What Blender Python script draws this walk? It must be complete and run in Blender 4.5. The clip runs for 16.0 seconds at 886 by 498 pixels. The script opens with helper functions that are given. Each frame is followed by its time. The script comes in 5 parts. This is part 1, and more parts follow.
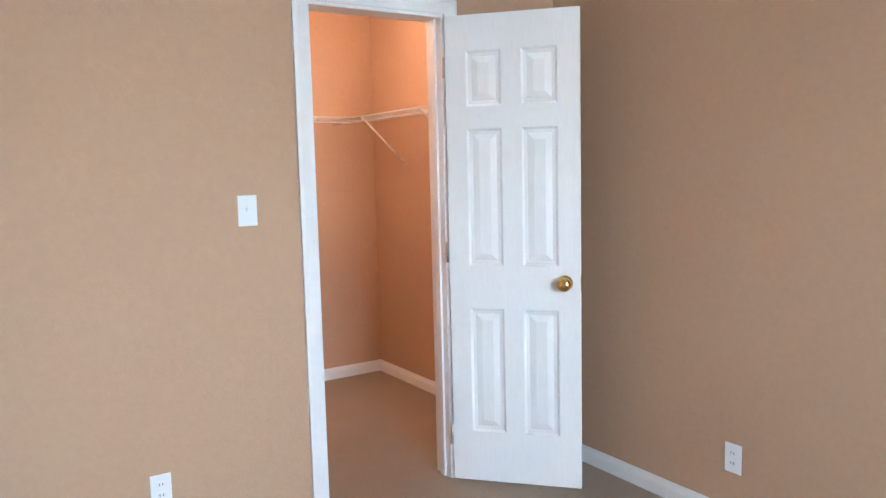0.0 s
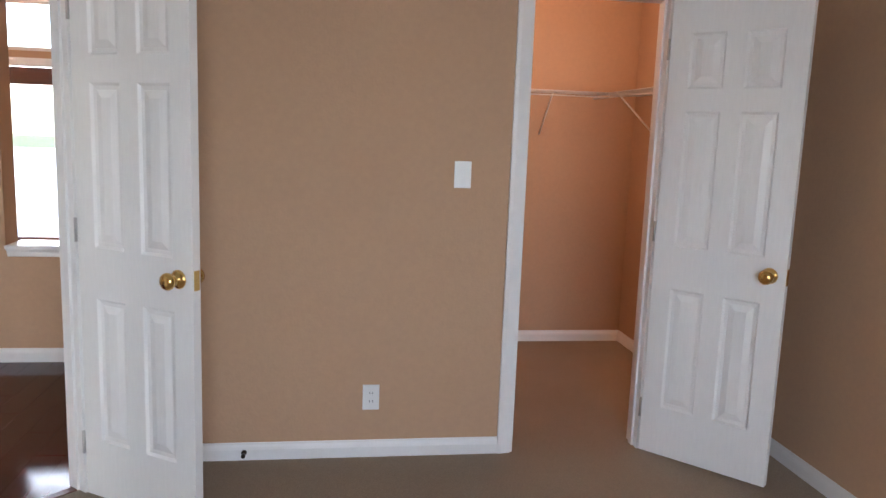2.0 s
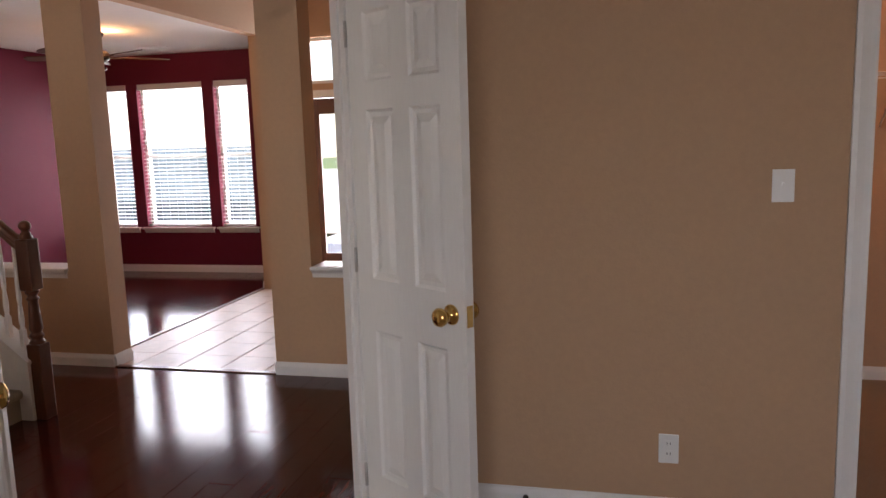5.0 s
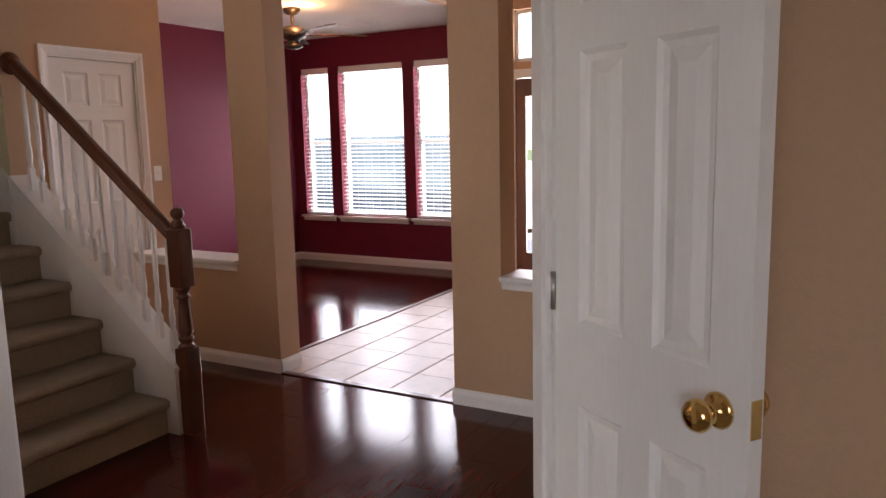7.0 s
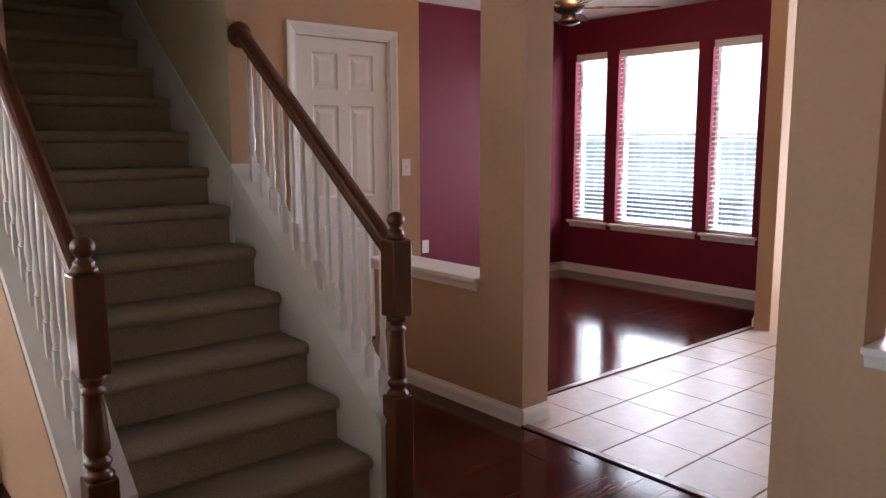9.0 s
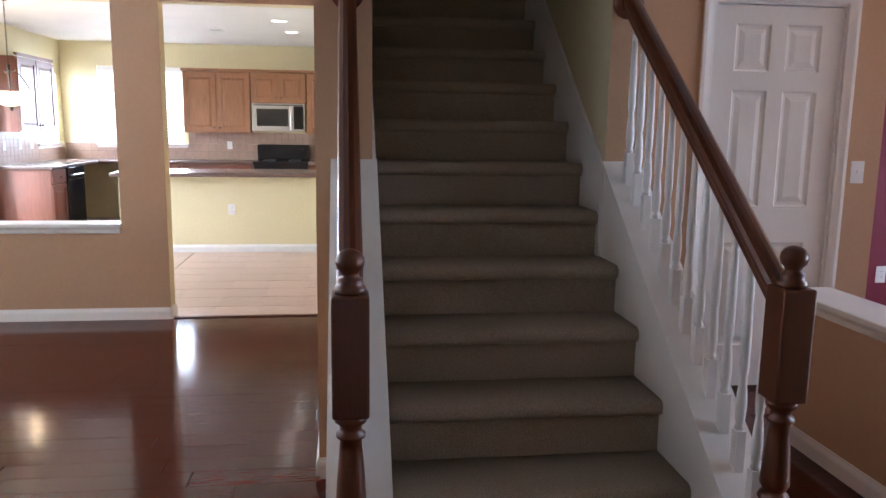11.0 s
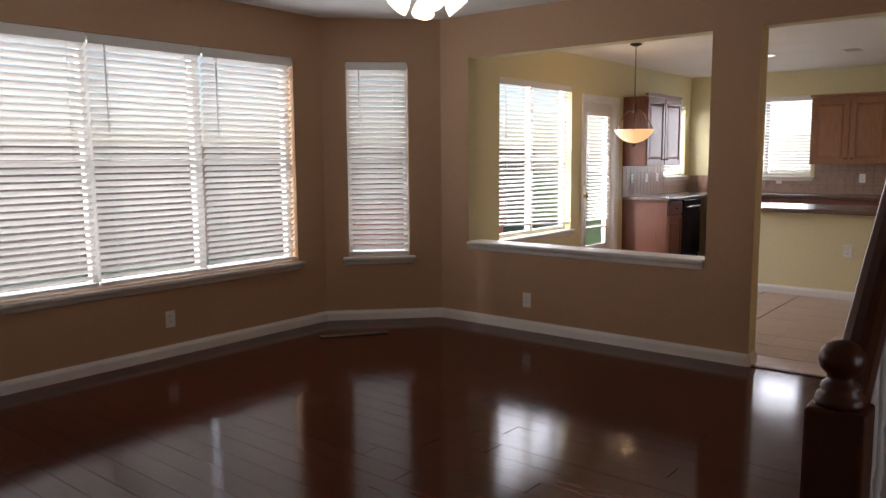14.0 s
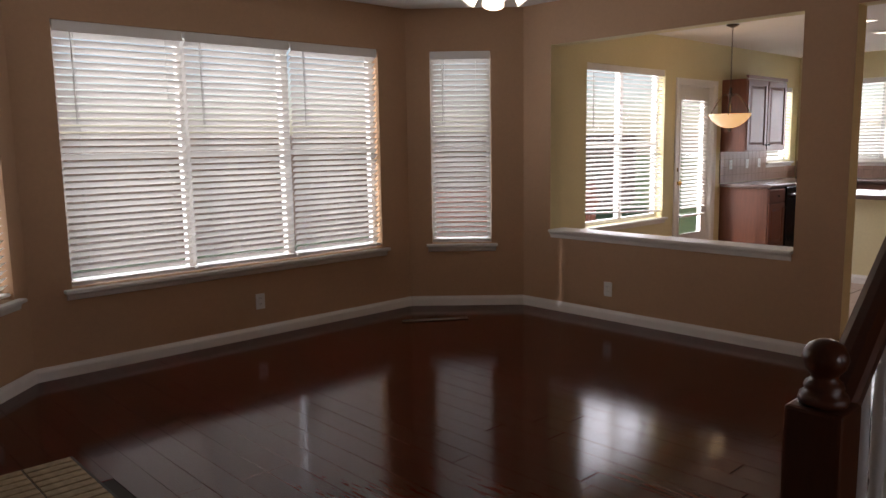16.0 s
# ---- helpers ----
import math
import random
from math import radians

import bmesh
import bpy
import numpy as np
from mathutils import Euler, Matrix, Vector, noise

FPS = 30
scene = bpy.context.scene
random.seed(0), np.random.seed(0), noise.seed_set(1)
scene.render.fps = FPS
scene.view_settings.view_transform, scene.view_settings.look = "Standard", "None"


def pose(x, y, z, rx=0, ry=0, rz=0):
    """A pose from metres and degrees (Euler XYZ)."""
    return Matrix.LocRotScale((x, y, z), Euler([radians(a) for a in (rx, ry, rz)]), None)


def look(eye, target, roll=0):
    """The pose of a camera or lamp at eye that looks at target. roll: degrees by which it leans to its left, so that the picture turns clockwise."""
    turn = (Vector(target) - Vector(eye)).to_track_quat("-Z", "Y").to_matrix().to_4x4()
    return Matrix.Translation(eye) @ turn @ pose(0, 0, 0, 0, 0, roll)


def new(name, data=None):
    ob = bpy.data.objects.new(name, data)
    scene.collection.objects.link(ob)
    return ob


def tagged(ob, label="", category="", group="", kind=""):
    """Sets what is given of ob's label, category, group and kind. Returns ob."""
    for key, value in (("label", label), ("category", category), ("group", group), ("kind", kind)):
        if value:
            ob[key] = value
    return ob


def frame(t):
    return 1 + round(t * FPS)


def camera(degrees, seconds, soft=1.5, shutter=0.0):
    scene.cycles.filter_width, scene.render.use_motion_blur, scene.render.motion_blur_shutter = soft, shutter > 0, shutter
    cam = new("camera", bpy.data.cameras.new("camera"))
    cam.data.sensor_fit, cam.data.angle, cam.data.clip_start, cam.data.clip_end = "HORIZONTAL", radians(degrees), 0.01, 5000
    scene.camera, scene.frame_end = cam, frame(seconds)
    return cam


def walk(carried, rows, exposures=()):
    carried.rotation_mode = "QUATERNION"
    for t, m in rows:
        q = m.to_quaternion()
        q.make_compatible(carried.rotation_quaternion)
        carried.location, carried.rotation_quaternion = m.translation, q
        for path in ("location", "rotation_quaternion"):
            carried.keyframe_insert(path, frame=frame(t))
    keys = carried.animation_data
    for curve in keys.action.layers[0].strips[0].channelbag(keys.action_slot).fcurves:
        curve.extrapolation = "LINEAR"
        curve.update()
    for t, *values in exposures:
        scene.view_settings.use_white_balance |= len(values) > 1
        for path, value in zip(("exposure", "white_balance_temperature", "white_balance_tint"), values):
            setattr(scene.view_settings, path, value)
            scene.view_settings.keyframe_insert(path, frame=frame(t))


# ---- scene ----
cam = camera(61.0, 16.0)
PATH = [
    (0, (1.286, 1.072, 1.43), (2.362, 2.744, 1.214), -1.4),
    (0.5, (1.435, 0.83, 1.443), (2.334, 2.604, 1.231), -2.8),
    (1, (1.464, 0.666, 1.458), (2.198, 2.512, 1.224), -0.5),
    (1.5, (1.604, 0.585, 1.479), (2.086, 2.504, 1.188), 0.2),
    (2, (1.641, 0.637, 1.464), (1.938, 2.591, 1.157), 2.1),
    (2.5, (1.66, 0.668, 1.452), (1.846, 2.637, 1.154), -0.1),
    (3, (1.7, 0.643, 1.466), (1.682, 2.627, 1.215), 0.4),
    (3.2, (1.705, 0.607, 1.48), (1.586, 2.589, 1.237), -0.0),
    (5.3, (1.63, 1.177, 1.489), (1.053, 3.069, 1.195), -1.8),
    (5.5, (1.576, 1.305, 1.469), (0.892, 3.168, 1.218), -1.7),
    (6, (1.521, 1.527, 1.432), (0.603, 3.281, 1.145), -2.5),
    (6.5, (1.403, 1.773, 1.437), (0.456, 3.518, 1.197), -1.2),
    (7, (1.329, 1.944, 1.42), (0.36, 3.668, 1.123), -1.3),
    (7.5, (1.235, 2.197, 1.416), (0.12, 3.832, 1.126), -2.6),
    (8, (1.062, 2.38, 1.381), (-0.218, 3.881, 1.053), -1.2),
    (8.2, (0.963, 2.463, 1.37), (-0.357, 3.935, 1.067), -0.6),
    (10.5, (0.261, 3.305, 1.369), (-1.628, 3.868, 1.03), -0.5),
    (11, (0.147, 3.364, 1.381), (-1.811, 3.617, 1.063), 0.8),
    (11.5, (0.15, 3.361, 1.359), (-1.829, 3.438, 1.085), 0.8),
    (12, (0.171, 3.362, 1.382), (-1.809, 3.249, 1.122), 0.7),
    (12.5, (0.207, 3.369, 1.429), (-1.747, 3.032, 1.169), -0.2),
    (13, (0.045, 3.303, 1.391), (-1.855, 2.712, 1.184), -0.5),
    (13.5, (-0.148, 3.414, 1.396), (-1.911, 2.495, 1.179), 0.1),
    (14, (-0.268, 3.598, 1.392), (-1.811, 2.349, 1.15), -0.4),
    (14.5, (-0.317, 3.745, 1.413), (-1.639, 2.272, 1.123), -0.5),
    (15, (-0.361, 3.75, 1.387), (-1.575, 2.186, 1.107), -0.8),
    (15.5, (-0.35, 3.739, 1.376), (-1.585, 2.191, 1.099), -0.9),
    (16, (-0.345, 3.777, 1.411), (-1.698, 2.33, 1.135), -0.9),
]
EXPOSURES = [(0, 3.65, 5250, 5), (1.0, 3.5, 5500, 8), (2.0, 2.7, 5850, 13), (2.5, 2.3, 6000, 15), (3.0, 2.05, 6200, 17), (5.5, 1.75, 6700, 21), (8.0, 1.95, 6700, 22),
             (10.5, 2.05, 5220, 12), (11.0, 2.1, 5300, 13), (12.0, 1.55, 5450, 16), (13.0, 1.1, 6000, 18), (14.0, 0.2, 6300, 19), (14.5, 0.05, 6450, 21), (16.0, -0.08, 6500, 22)]
walk(cam, [(t, look(eye, target, roll)) for t, eye, target, roll in PATH], EXPOSURES)

# ---- world and sun ----
SUN_TO = Vector((0.78, -0.48, 0.56)).normalized()
world = bpy.data.worlds.new("world")
scene.world = world
world.use_nodes = True
wn = world.node_tree
sky = wn.nodes.new("ShaderNodeTexSky")
sky.sky_type = "NISHITA"
sky.sun_disc = False
sky.sun_elevation = math.asin(SUN_TO.z)
sky.sun_rotation = math.atan2(SUN_TO.x, SUN_TO.y)
wn.links.new(sky.outputs[0], wn.nodes["Background"].inputs[0])
wn.nodes["Background"].inputs[1].default_value = 0.15
sun = new("sun", bpy.data.lights.new("sun", "SUN"))
sun.data.energy, sun.data.angle, sun.data.color = 4.0, radians(0.5), (1.0, 0.95, 0.86)
sun.matrix_world = look((0, 0, 20), Vector((0, 0, 20)) - SUN_TO)


def area_lamp(name, place, towards, w, h, watts, colour=(1, 1, 1)):
    ob = new(name, bpy.data.lights.new(name, "AREA"))
    ob.data.shape, ob.data.size, ob.data.size_y = "RECTANGLE", w, h
    ob.data.energy, ob.data.color = watts * 0.33, colour
    ob.matrix_world = look(place, Vector(place) + Vector(towards))
    return ob


def bulb(name, place, watts, colour, size=0.04):
    ob = new(name, bpy.data.lights.new(name, "POINT"))
    ob.data.energy, ob.data.color, ob.data.shadow_soft_size = watts * 0.33, colour, size
    ob.location = place
    return ob


# ---- materials ----
def material(name, base, rough=0.6, scale=8.0, vary=0.08, bump=0.0, bump_scale=None, metal=0.0, coat=0.0, per_piece=0.0, spec=0.5, stretch=(1, 1, 1), stains=0.06):
    m = bpy.data.materials.new(name)
    m.use_nodes = True
    nt = m.node_tree
    b = nt.nodes["Principled BSDF"]
    b.inputs["Roughness"].default_value = rough
    b.inputs["Metallic"].default_value = metal
    b.inputs["Specular IOR Level"].default_value = spec
    b.inputs["Coat Weight"].default_value = coat
    co = nt.nodes.new("ShaderNodeTexCoord")
    mp = nt.nodes.new("ShaderNodeMapping")
    mp.inputs["Scale"].default_value = stretch
    nt.links.new(co.outputs["Object"], mp.inputs[0])
    fine = nt.nodes.new("ShaderNodeTexNoise")
    fine.inputs["Scale"].default_value = scale
    fine.inputs["Detail"].default_value = 6
    nt.links.new(mp.outputs[0], fine.inputs["Vector"])
    big = nt.nodes.new("ShaderNodeTexNoise")
    big.inputs["Scale"].default_value = 0.9
    big.inputs["Detail"].default_value = 3
    nt.links.new(co.outputs["Object"], big.inputs["Vector"])

    def spread(src, amount):
        r = nt.nodes.new("ShaderNodeMapRange")
        r.inputs["From Min"].default_value, r.inputs["From Max"].default_value = 0.3, 0.7
        r.inputs["To Min"].default_value, r.inputs["To Max"].default_value = 1 - amount, 1 + amount
        nt.links.new(src, r.inputs["Value"])
        return r.outputs[0]

    def times(a, c):
        n = nt.nodes.new("ShaderNodeMath")
        n.operation = "MULTIPLY"
        nt.links.new(a, n.inputs[0])
        nt.links.new(c, n.inputs[1])
        return n.outputs[0]

    k = times(spread(fine.outputs[0], vary), spread(big.outputs[0], stains))
    if per_piece:
        info = nt.nodes.new("ShaderNodeObjectInfo")
        isl = nt.nodes.new("ShaderNodeNewGeometry")
        add = nt.nodes.new("ShaderNodeMath")
        add.operation = "ADD"
        nt.links.new(info.outputs["Random"], add.inputs[0])
        nt.links.new(isl.outputs["Random Per Island"], add.inputs[1])
        fr = nt.nodes.new("ShaderNodeMath")
        fr.operation = "FRACT"
        nt.links.new(add.outputs[0], fr.inputs[0])
        r = nt.nodes.new("ShaderNodeMapRange")
        r.inputs["To Min"].default_value, r.inputs["To Max"].default_value = 1 - per_piece, 1 + per_piece
        nt.links.new(fr.outputs[0], r.inputs["Value"])
        k = times(k, r.outputs[0])
    mul = nt.nodes.new("ShaderNodeVectorMath")
    mul.operation = "SCALE"
    mul.inputs[0].default_value = base
    nt.links.new(k, mul.inputs["Scale"])
    nt.links.new(mul.outputs[0], b.inputs["Base Color"])
    rr = nt.nodes.new("ShaderNodeMapRange")
    rr.inputs["To Min"].default_value, rr.inputs["To Max"].default_value = rough * 0.85, min(1, rough * 1.15)
    nt.links.new(fine.outputs[0], rr.inputs["Value"])
    nt.links.new(rr.outputs[0], b.inputs["Roughness"])
    if bump:
        bn = nt.nodes.new("ShaderNodeTexNoise")
        bn.inputs["Scale"].default_value = bump_scale or scale
        bn.inputs["Detail"].default_value = 4
        nt.links.new(mp.outputs[0], bn.inputs["Vector"])
        bp = nt.nodes.new("ShaderNodeBump")
        bp.inputs["Strength"].default_value = bump
        bp.inputs["Distance"].default_value = 0.01
        nt.links.new(bn.outputs[0], bp.inputs["Height"])
        nt.links.new(bp.outputs[0], b.inputs["Normal"])
    return m


TAN = material("tan_paint", (0.50, 0.322, 0.193), 0.75, 40, 0.03, 0.12, 90, stains=0.03)
YELLOW = material("yellow_paint", (0.72, 0.65, 0.40), 0.75, 40, 0.03, 0.12, 90, stains=0.03)
RED = material("red_paint", (0.17, 0.014, 0.036), 0.65, 40, 0.05, 0.12, 90, spec=0.3, stains=0.05)
STAIRWALL = material("stairwell_paint", (0.56, 0.50, 0.32), 0.75, 40, 0.03, 0.12, 90, stains=0.03)
CEIL = material("ceiling_paint", (0.78, 0.77, 0.74), 0.85, 60, 0.03, 0.3, 120)
WHITE = material("white_trim_paint", (0.80, 0.79, 0.76), 0.38, 20, 0.02, 0.04, 60, stains=0.03)
DOORWHITE = material("white_door_paint", (0.80, 0.79, 0.755), 0.42, 30, 0.02, 0.04, 70, stretch=(3, 3, 0.4), stains=0.03)
PLASTIC = material("white_plastic", (0.82, 0.82, 0.80), 0.35, 30, 0.01)
SLOT = material("dark_slot", (0.05, 0.05, 0.05), 0.6)
CARPET = material("beige_carpet", (0.37, 0.29, 0.205), 0.98, 220, 0.22, 0.9, 260, stains=0.10)
STAIRCARPET = material("taupe_stair_carpet", (0.44, 0.36, 0.265), 0.98, 220, 0.25, 0.9, 260, stains=0.12)
PLANK = material("dark_cherry_plank", (0.066, 0.010, 0.006), 0.11, 14, 0.25, 0.02, 30, coat=0.0, spec=0.28, per_piece=0.16, stretch=(6, 0.5, 1))
PLANKBASE = material("plank_joint", (0.012, 0.005, 0.004), 0.6)
TILE = material("beige_floor_tile", (0.50, 0.37, 0.30), 0.36, 12, 0.10, 0.04, 30, per_piece=0.06, stains=0.08)
GROUT = material("tile_grout", (0.17, 0.13, 0.10), 0.9, 60, 0.1)
OAK = material("stained_oak", (0.105, 0.030, 0.011), 0.30, 30, 0.10, 0.02, 60, coat=0.2, stretch=(5, 5, 0.6))
OAKRAIL = material("stained_oak_rail", (0.115, 0.034, 0.013), 0.34, 40, 0.07, 0.02, 60, coat=0.2, stretch=(0.6, 5, 5))
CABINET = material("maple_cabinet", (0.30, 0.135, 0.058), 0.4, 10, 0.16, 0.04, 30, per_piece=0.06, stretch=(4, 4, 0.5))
# same grain settings as CABINET with a darker brown base
CABDARK = material("dark_brown_cabinet", (0.17, 0.06, 0.032), 0.4, 10, 0.16, 0.04, 30, per_piece=0.06, stretch=(4, 4, 0.5))
COUNTER = material("brown_laminate", (0.15, 0.10, 0.085), 0.25, 90, 0.3)
SPLASH = material("backsplash_tile", (0.36, 0.24, 0.18), 0.35, 14, 0.12, per_piece=0.05)
STEEL = material("brushed_steel", (0.55, 0.54, 0.52), 0.32, 60, 0.05, metal=1.0, stretch=(0.3, 0.3, 8))
BLACK = material("black_enamel", (0.012, 0.012, 0.013), 0.18, 20, 0.1)
BRASS = material("polished_brass", (0.75, 0.50, 0.17), 0.14, 20, 0.05, metal=1.0)
STONE = material("cast_stone", (0.25, 0.205, 0.16), 0.8, 18, 0.12, 0.3, 60)
LEDGESTONE = material("stacked_stone", (0.17, 0.145, 0.12), 0.85, 12, 0.25, 0.6, 40, per_piece=0.25)
HEARTH = material("hearth_tile", (0.40, 0.31, 0.19), 0.6, 25, 0.25, 0.3, 60, per_piece=0.12)
BRONZE = material("dark_bronze", (0.06, 0.045, 0.035), 0.4, 20, 0.2, metal=0.8)
WIRE = material("white_coated_wire", (0.8, 0.78, 0.74), 0.4)
# fence wood with the outdoor bluish shade put into its base colour
FENCESHADE = material("shaded_fence_wood", (0.17, 0.25, 0.30), 0.85, 10, 0.25, 0.2, 30, per_piece=0.15)
FENCE = material("fence_wood", (0.42, 0.30, 0.22), 0.85, 10, 0.25, 0.2, 30, per_piece=0.15)
GRASS = material("lawn", (0.10, 0.16, 0.05), 0.95, 30, 0.4, 0.5, 60, stains=0.2)
LEAF = material("shrub_leaf", (0.07, 0.12, 0.04), 0.7, 20, 0.3, per_piece=0.3)
FANBLADE = material("fan_blade_wood", (0.12, 0.06, 0.035), 0.4, 12, 0.2, stretch=(1, 8, 1))
DECKRED = material("deck_rail_wood", (0.36, 0.15, 0.10), 0.8, 12, 0.2, 0.2, 40)


def slat_material():
    m = material("blind_slat", (0.82, 0.81, 0.78), 0.45, 20, 0.02)
    nt = m.node_tree
    tr = nt.nodes.new("ShaderNodeBsdfTranslucent")
    tr.inputs[0].default_value = (0.80, 0.78, 0.72, 1)
    mix = nt.nodes.new("ShaderNodeMixShader")
    mix.inputs[0].default_value = 0.28
    nt.links.new(nt.nodes["Principled BSDF"].outputs[0], mix.inputs[1])
    nt.links.new(tr.outputs[0], mix.inputs[2])
    nt.links.new(mix.outputs[0], nt.nodes["Material Output"].inputs[0])
    return m


def glass_material():
    m = bpy.data.materials.new("window_glass")
    m.use_nodes = True
    nt = m.node_tree
    tr = nt.nodes.new("ShaderNodeBsdfTransparent")
    gl = nt.nodes.new("ShaderNodeBsdfGlossy")
    gl.inputs["Roughness"].default_value = 0.02
    mix = nt.nodes.new("ShaderNodeMixShader")
    mix.inputs[0].default_value = 0.06
    nt.links.new(tr.outputs[0], mix.inputs[1])
    nt.links.new(gl.outputs[0], mix.inputs[2])
    nt.links.new(mix.outputs[0], nt.nodes["Material Output"].inputs[0])
    return m


def glow_material(name, colour, strength):
    m = bpy.data.materials.new(name)
    m.use_nodes = True
    b = m.node_tree.nodes["Principled BSDF"]
    b.inputs["Base Color"].default_value = (0.9, 0.85, 0.75, 1)
    b.inputs["Emission Color"].default_value = (*colour, 1)
    b.inputs["Emission Strength"].default_value = strength
    return m


SLAT = slat_material()
GLASS = glass_material()
SHADE = glow_material("frosted_lamp_glass", (1.0, 0.58, 0.20), 0.7)
FANGLOBE = glow_material("lit_fan_globe", (1.0, 0.85, 0.62), 2.5)
CAN = glow_material("recessed_bulb", (1.0, 0.86, 0.65), 3.0)


# ---- mesh helpers ----
def box(bm, x0, x1, y0, y1, z0, z1, bevel=0.0, m=None):
    g = bmesh.ops.create_cube(bm, size=1)
    vs = g["verts"]
    bmesh.ops.transform(bm, matrix=Matrix.LocRotScale(((x0 + x1) / 2, (y0 + y1) / 2, (z0 + z1) / 2), None, (x1 - x0, y1 - y0, z1 - z0)), verts=vs)
    if bevel:
        es = list({e for v in vs for e in v.link_edges})
        r = bmesh.ops.bevel(bm, geom=es, offset=bevel, segments=2, affect="EDGES", profile=0.5)
        vs = list({v for f in r["faces"] for v in f.verts} | {v for v in vs if v.is_valid})
    if m is not None:
        bmesh.ops.transform(bm, matrix=m, verts=vs)
    return vs


def lathe(bm, profile, seg=16, m=None, cap=True):
    rings = []
    for r, z in profile:
        rings.append([bm.verts.new((r * math.cos(2 * math.pi * i / seg), r * math.sin(2 * math.pi * i / seg), z)) for i in range(seg)])
    for a, b in zip(rings, rings[1:]):
        for i in range(seg):
            f = bm.faces.new((a[i], a[(i + 1) % seg], b[(i + 1) % seg], b[i]))
            f.smooth = True
    if cap:
        bm.faces.new(list(reversed(rings[0])))
        bm.faces.new(rings[-1])
    if m is not None:
        bmesh.ops.transform(bm, matrix=m, verts=[v for r in rings for v in r])


def sweep(bm, profile, a, b, closed=True):
    """A straight run of a profile of (out, up) points from a to b; out is to the right of the run."""
    a, b = Vector(a), Vector(b)
    u = (b - a).normalized()
    out = Vector((u.y, -u.x, 0)).normalized()
    up = out.cross(u).normalized()
    if up.z < 0:
        up = -up
    ra = [bm.verts.new(a + out * p + up * q) for p, q in profile]
    rb = [bm.verts.new(b + out * p + up * q) for p, q in profile]
    n = len(profile)
    for i in range(n if closed else n - 1):
        bm.faces.new((ra[i], ra[(i + 1) % n], rb[(i + 1) % n], rb[i]))
    if closed:
        bm.faces.new(list(reversed(ra)))
        bm.faces.new(rb)


def tube(bm, pts, r, seg=8):
    pts = [Vector(p) for p in pts]
    rings = []
    for i, p in enumerate(pts):
        d = (pts[min(i + 1, len(pts) - 1)] - pts[max(i - 1, 0)]).normalized()
        side = d.cross(Vector((0, 0, 1)))
        if side.length < 1e-3:
            side = d.cross(Vector((1, 0, 0)))
        side.normalize()
        up = side.cross(d)
        rings.append([bm.verts.new(p + side * r * math.cos(2 * math.pi * k / seg) + up * r * math.sin(2 * math.pi * k / seg)) for k in range(seg)])
    for a, b in zip(rings, rings[1:]):
        for k in range(seg):
            f = bm.faces.new((a[k], a[(k + 1) % seg], b[(k + 1) % seg], b[k]))
            f.smooth = True
    bm.faces.new(list(reversed(rings[0])))
    bm.faces.new(rings[-1])


def mesh_of(name, bm, mats):
    bmesh.ops.recalc_face_normals(bm, faces=bm.faces)
    me = bpy.data.meshes.new(name)
    bm.to_mesh(me)
    bm.free()
    for m in (mats if isinstance(mats, (list, tuple)) else [mats]):
        me.materials.append(m)
    return me


def part(name, bm, mat, parent=None, label=""):
    ob = new(name, mesh_of(name, bm, mat))
    ob.parent = parent
    return tagged(ob, label) if label else ob


def thing(name, m, label, category, group="", kind=""):
    ob = new(name)
    ob.empty_display_size = 0.1
    ob.matrix_world = m
    return tagged(ob, label, category, group, kind)


def bm_box(*args, **kw):
    bm = bmesh.new()
    box(bm, *args, **kw)
    return bm


def piece(name, mesh, m, parent):
    ob = new(name, mesh)
    ob.parent = parent
    ob.matrix_basis = m
    return ob


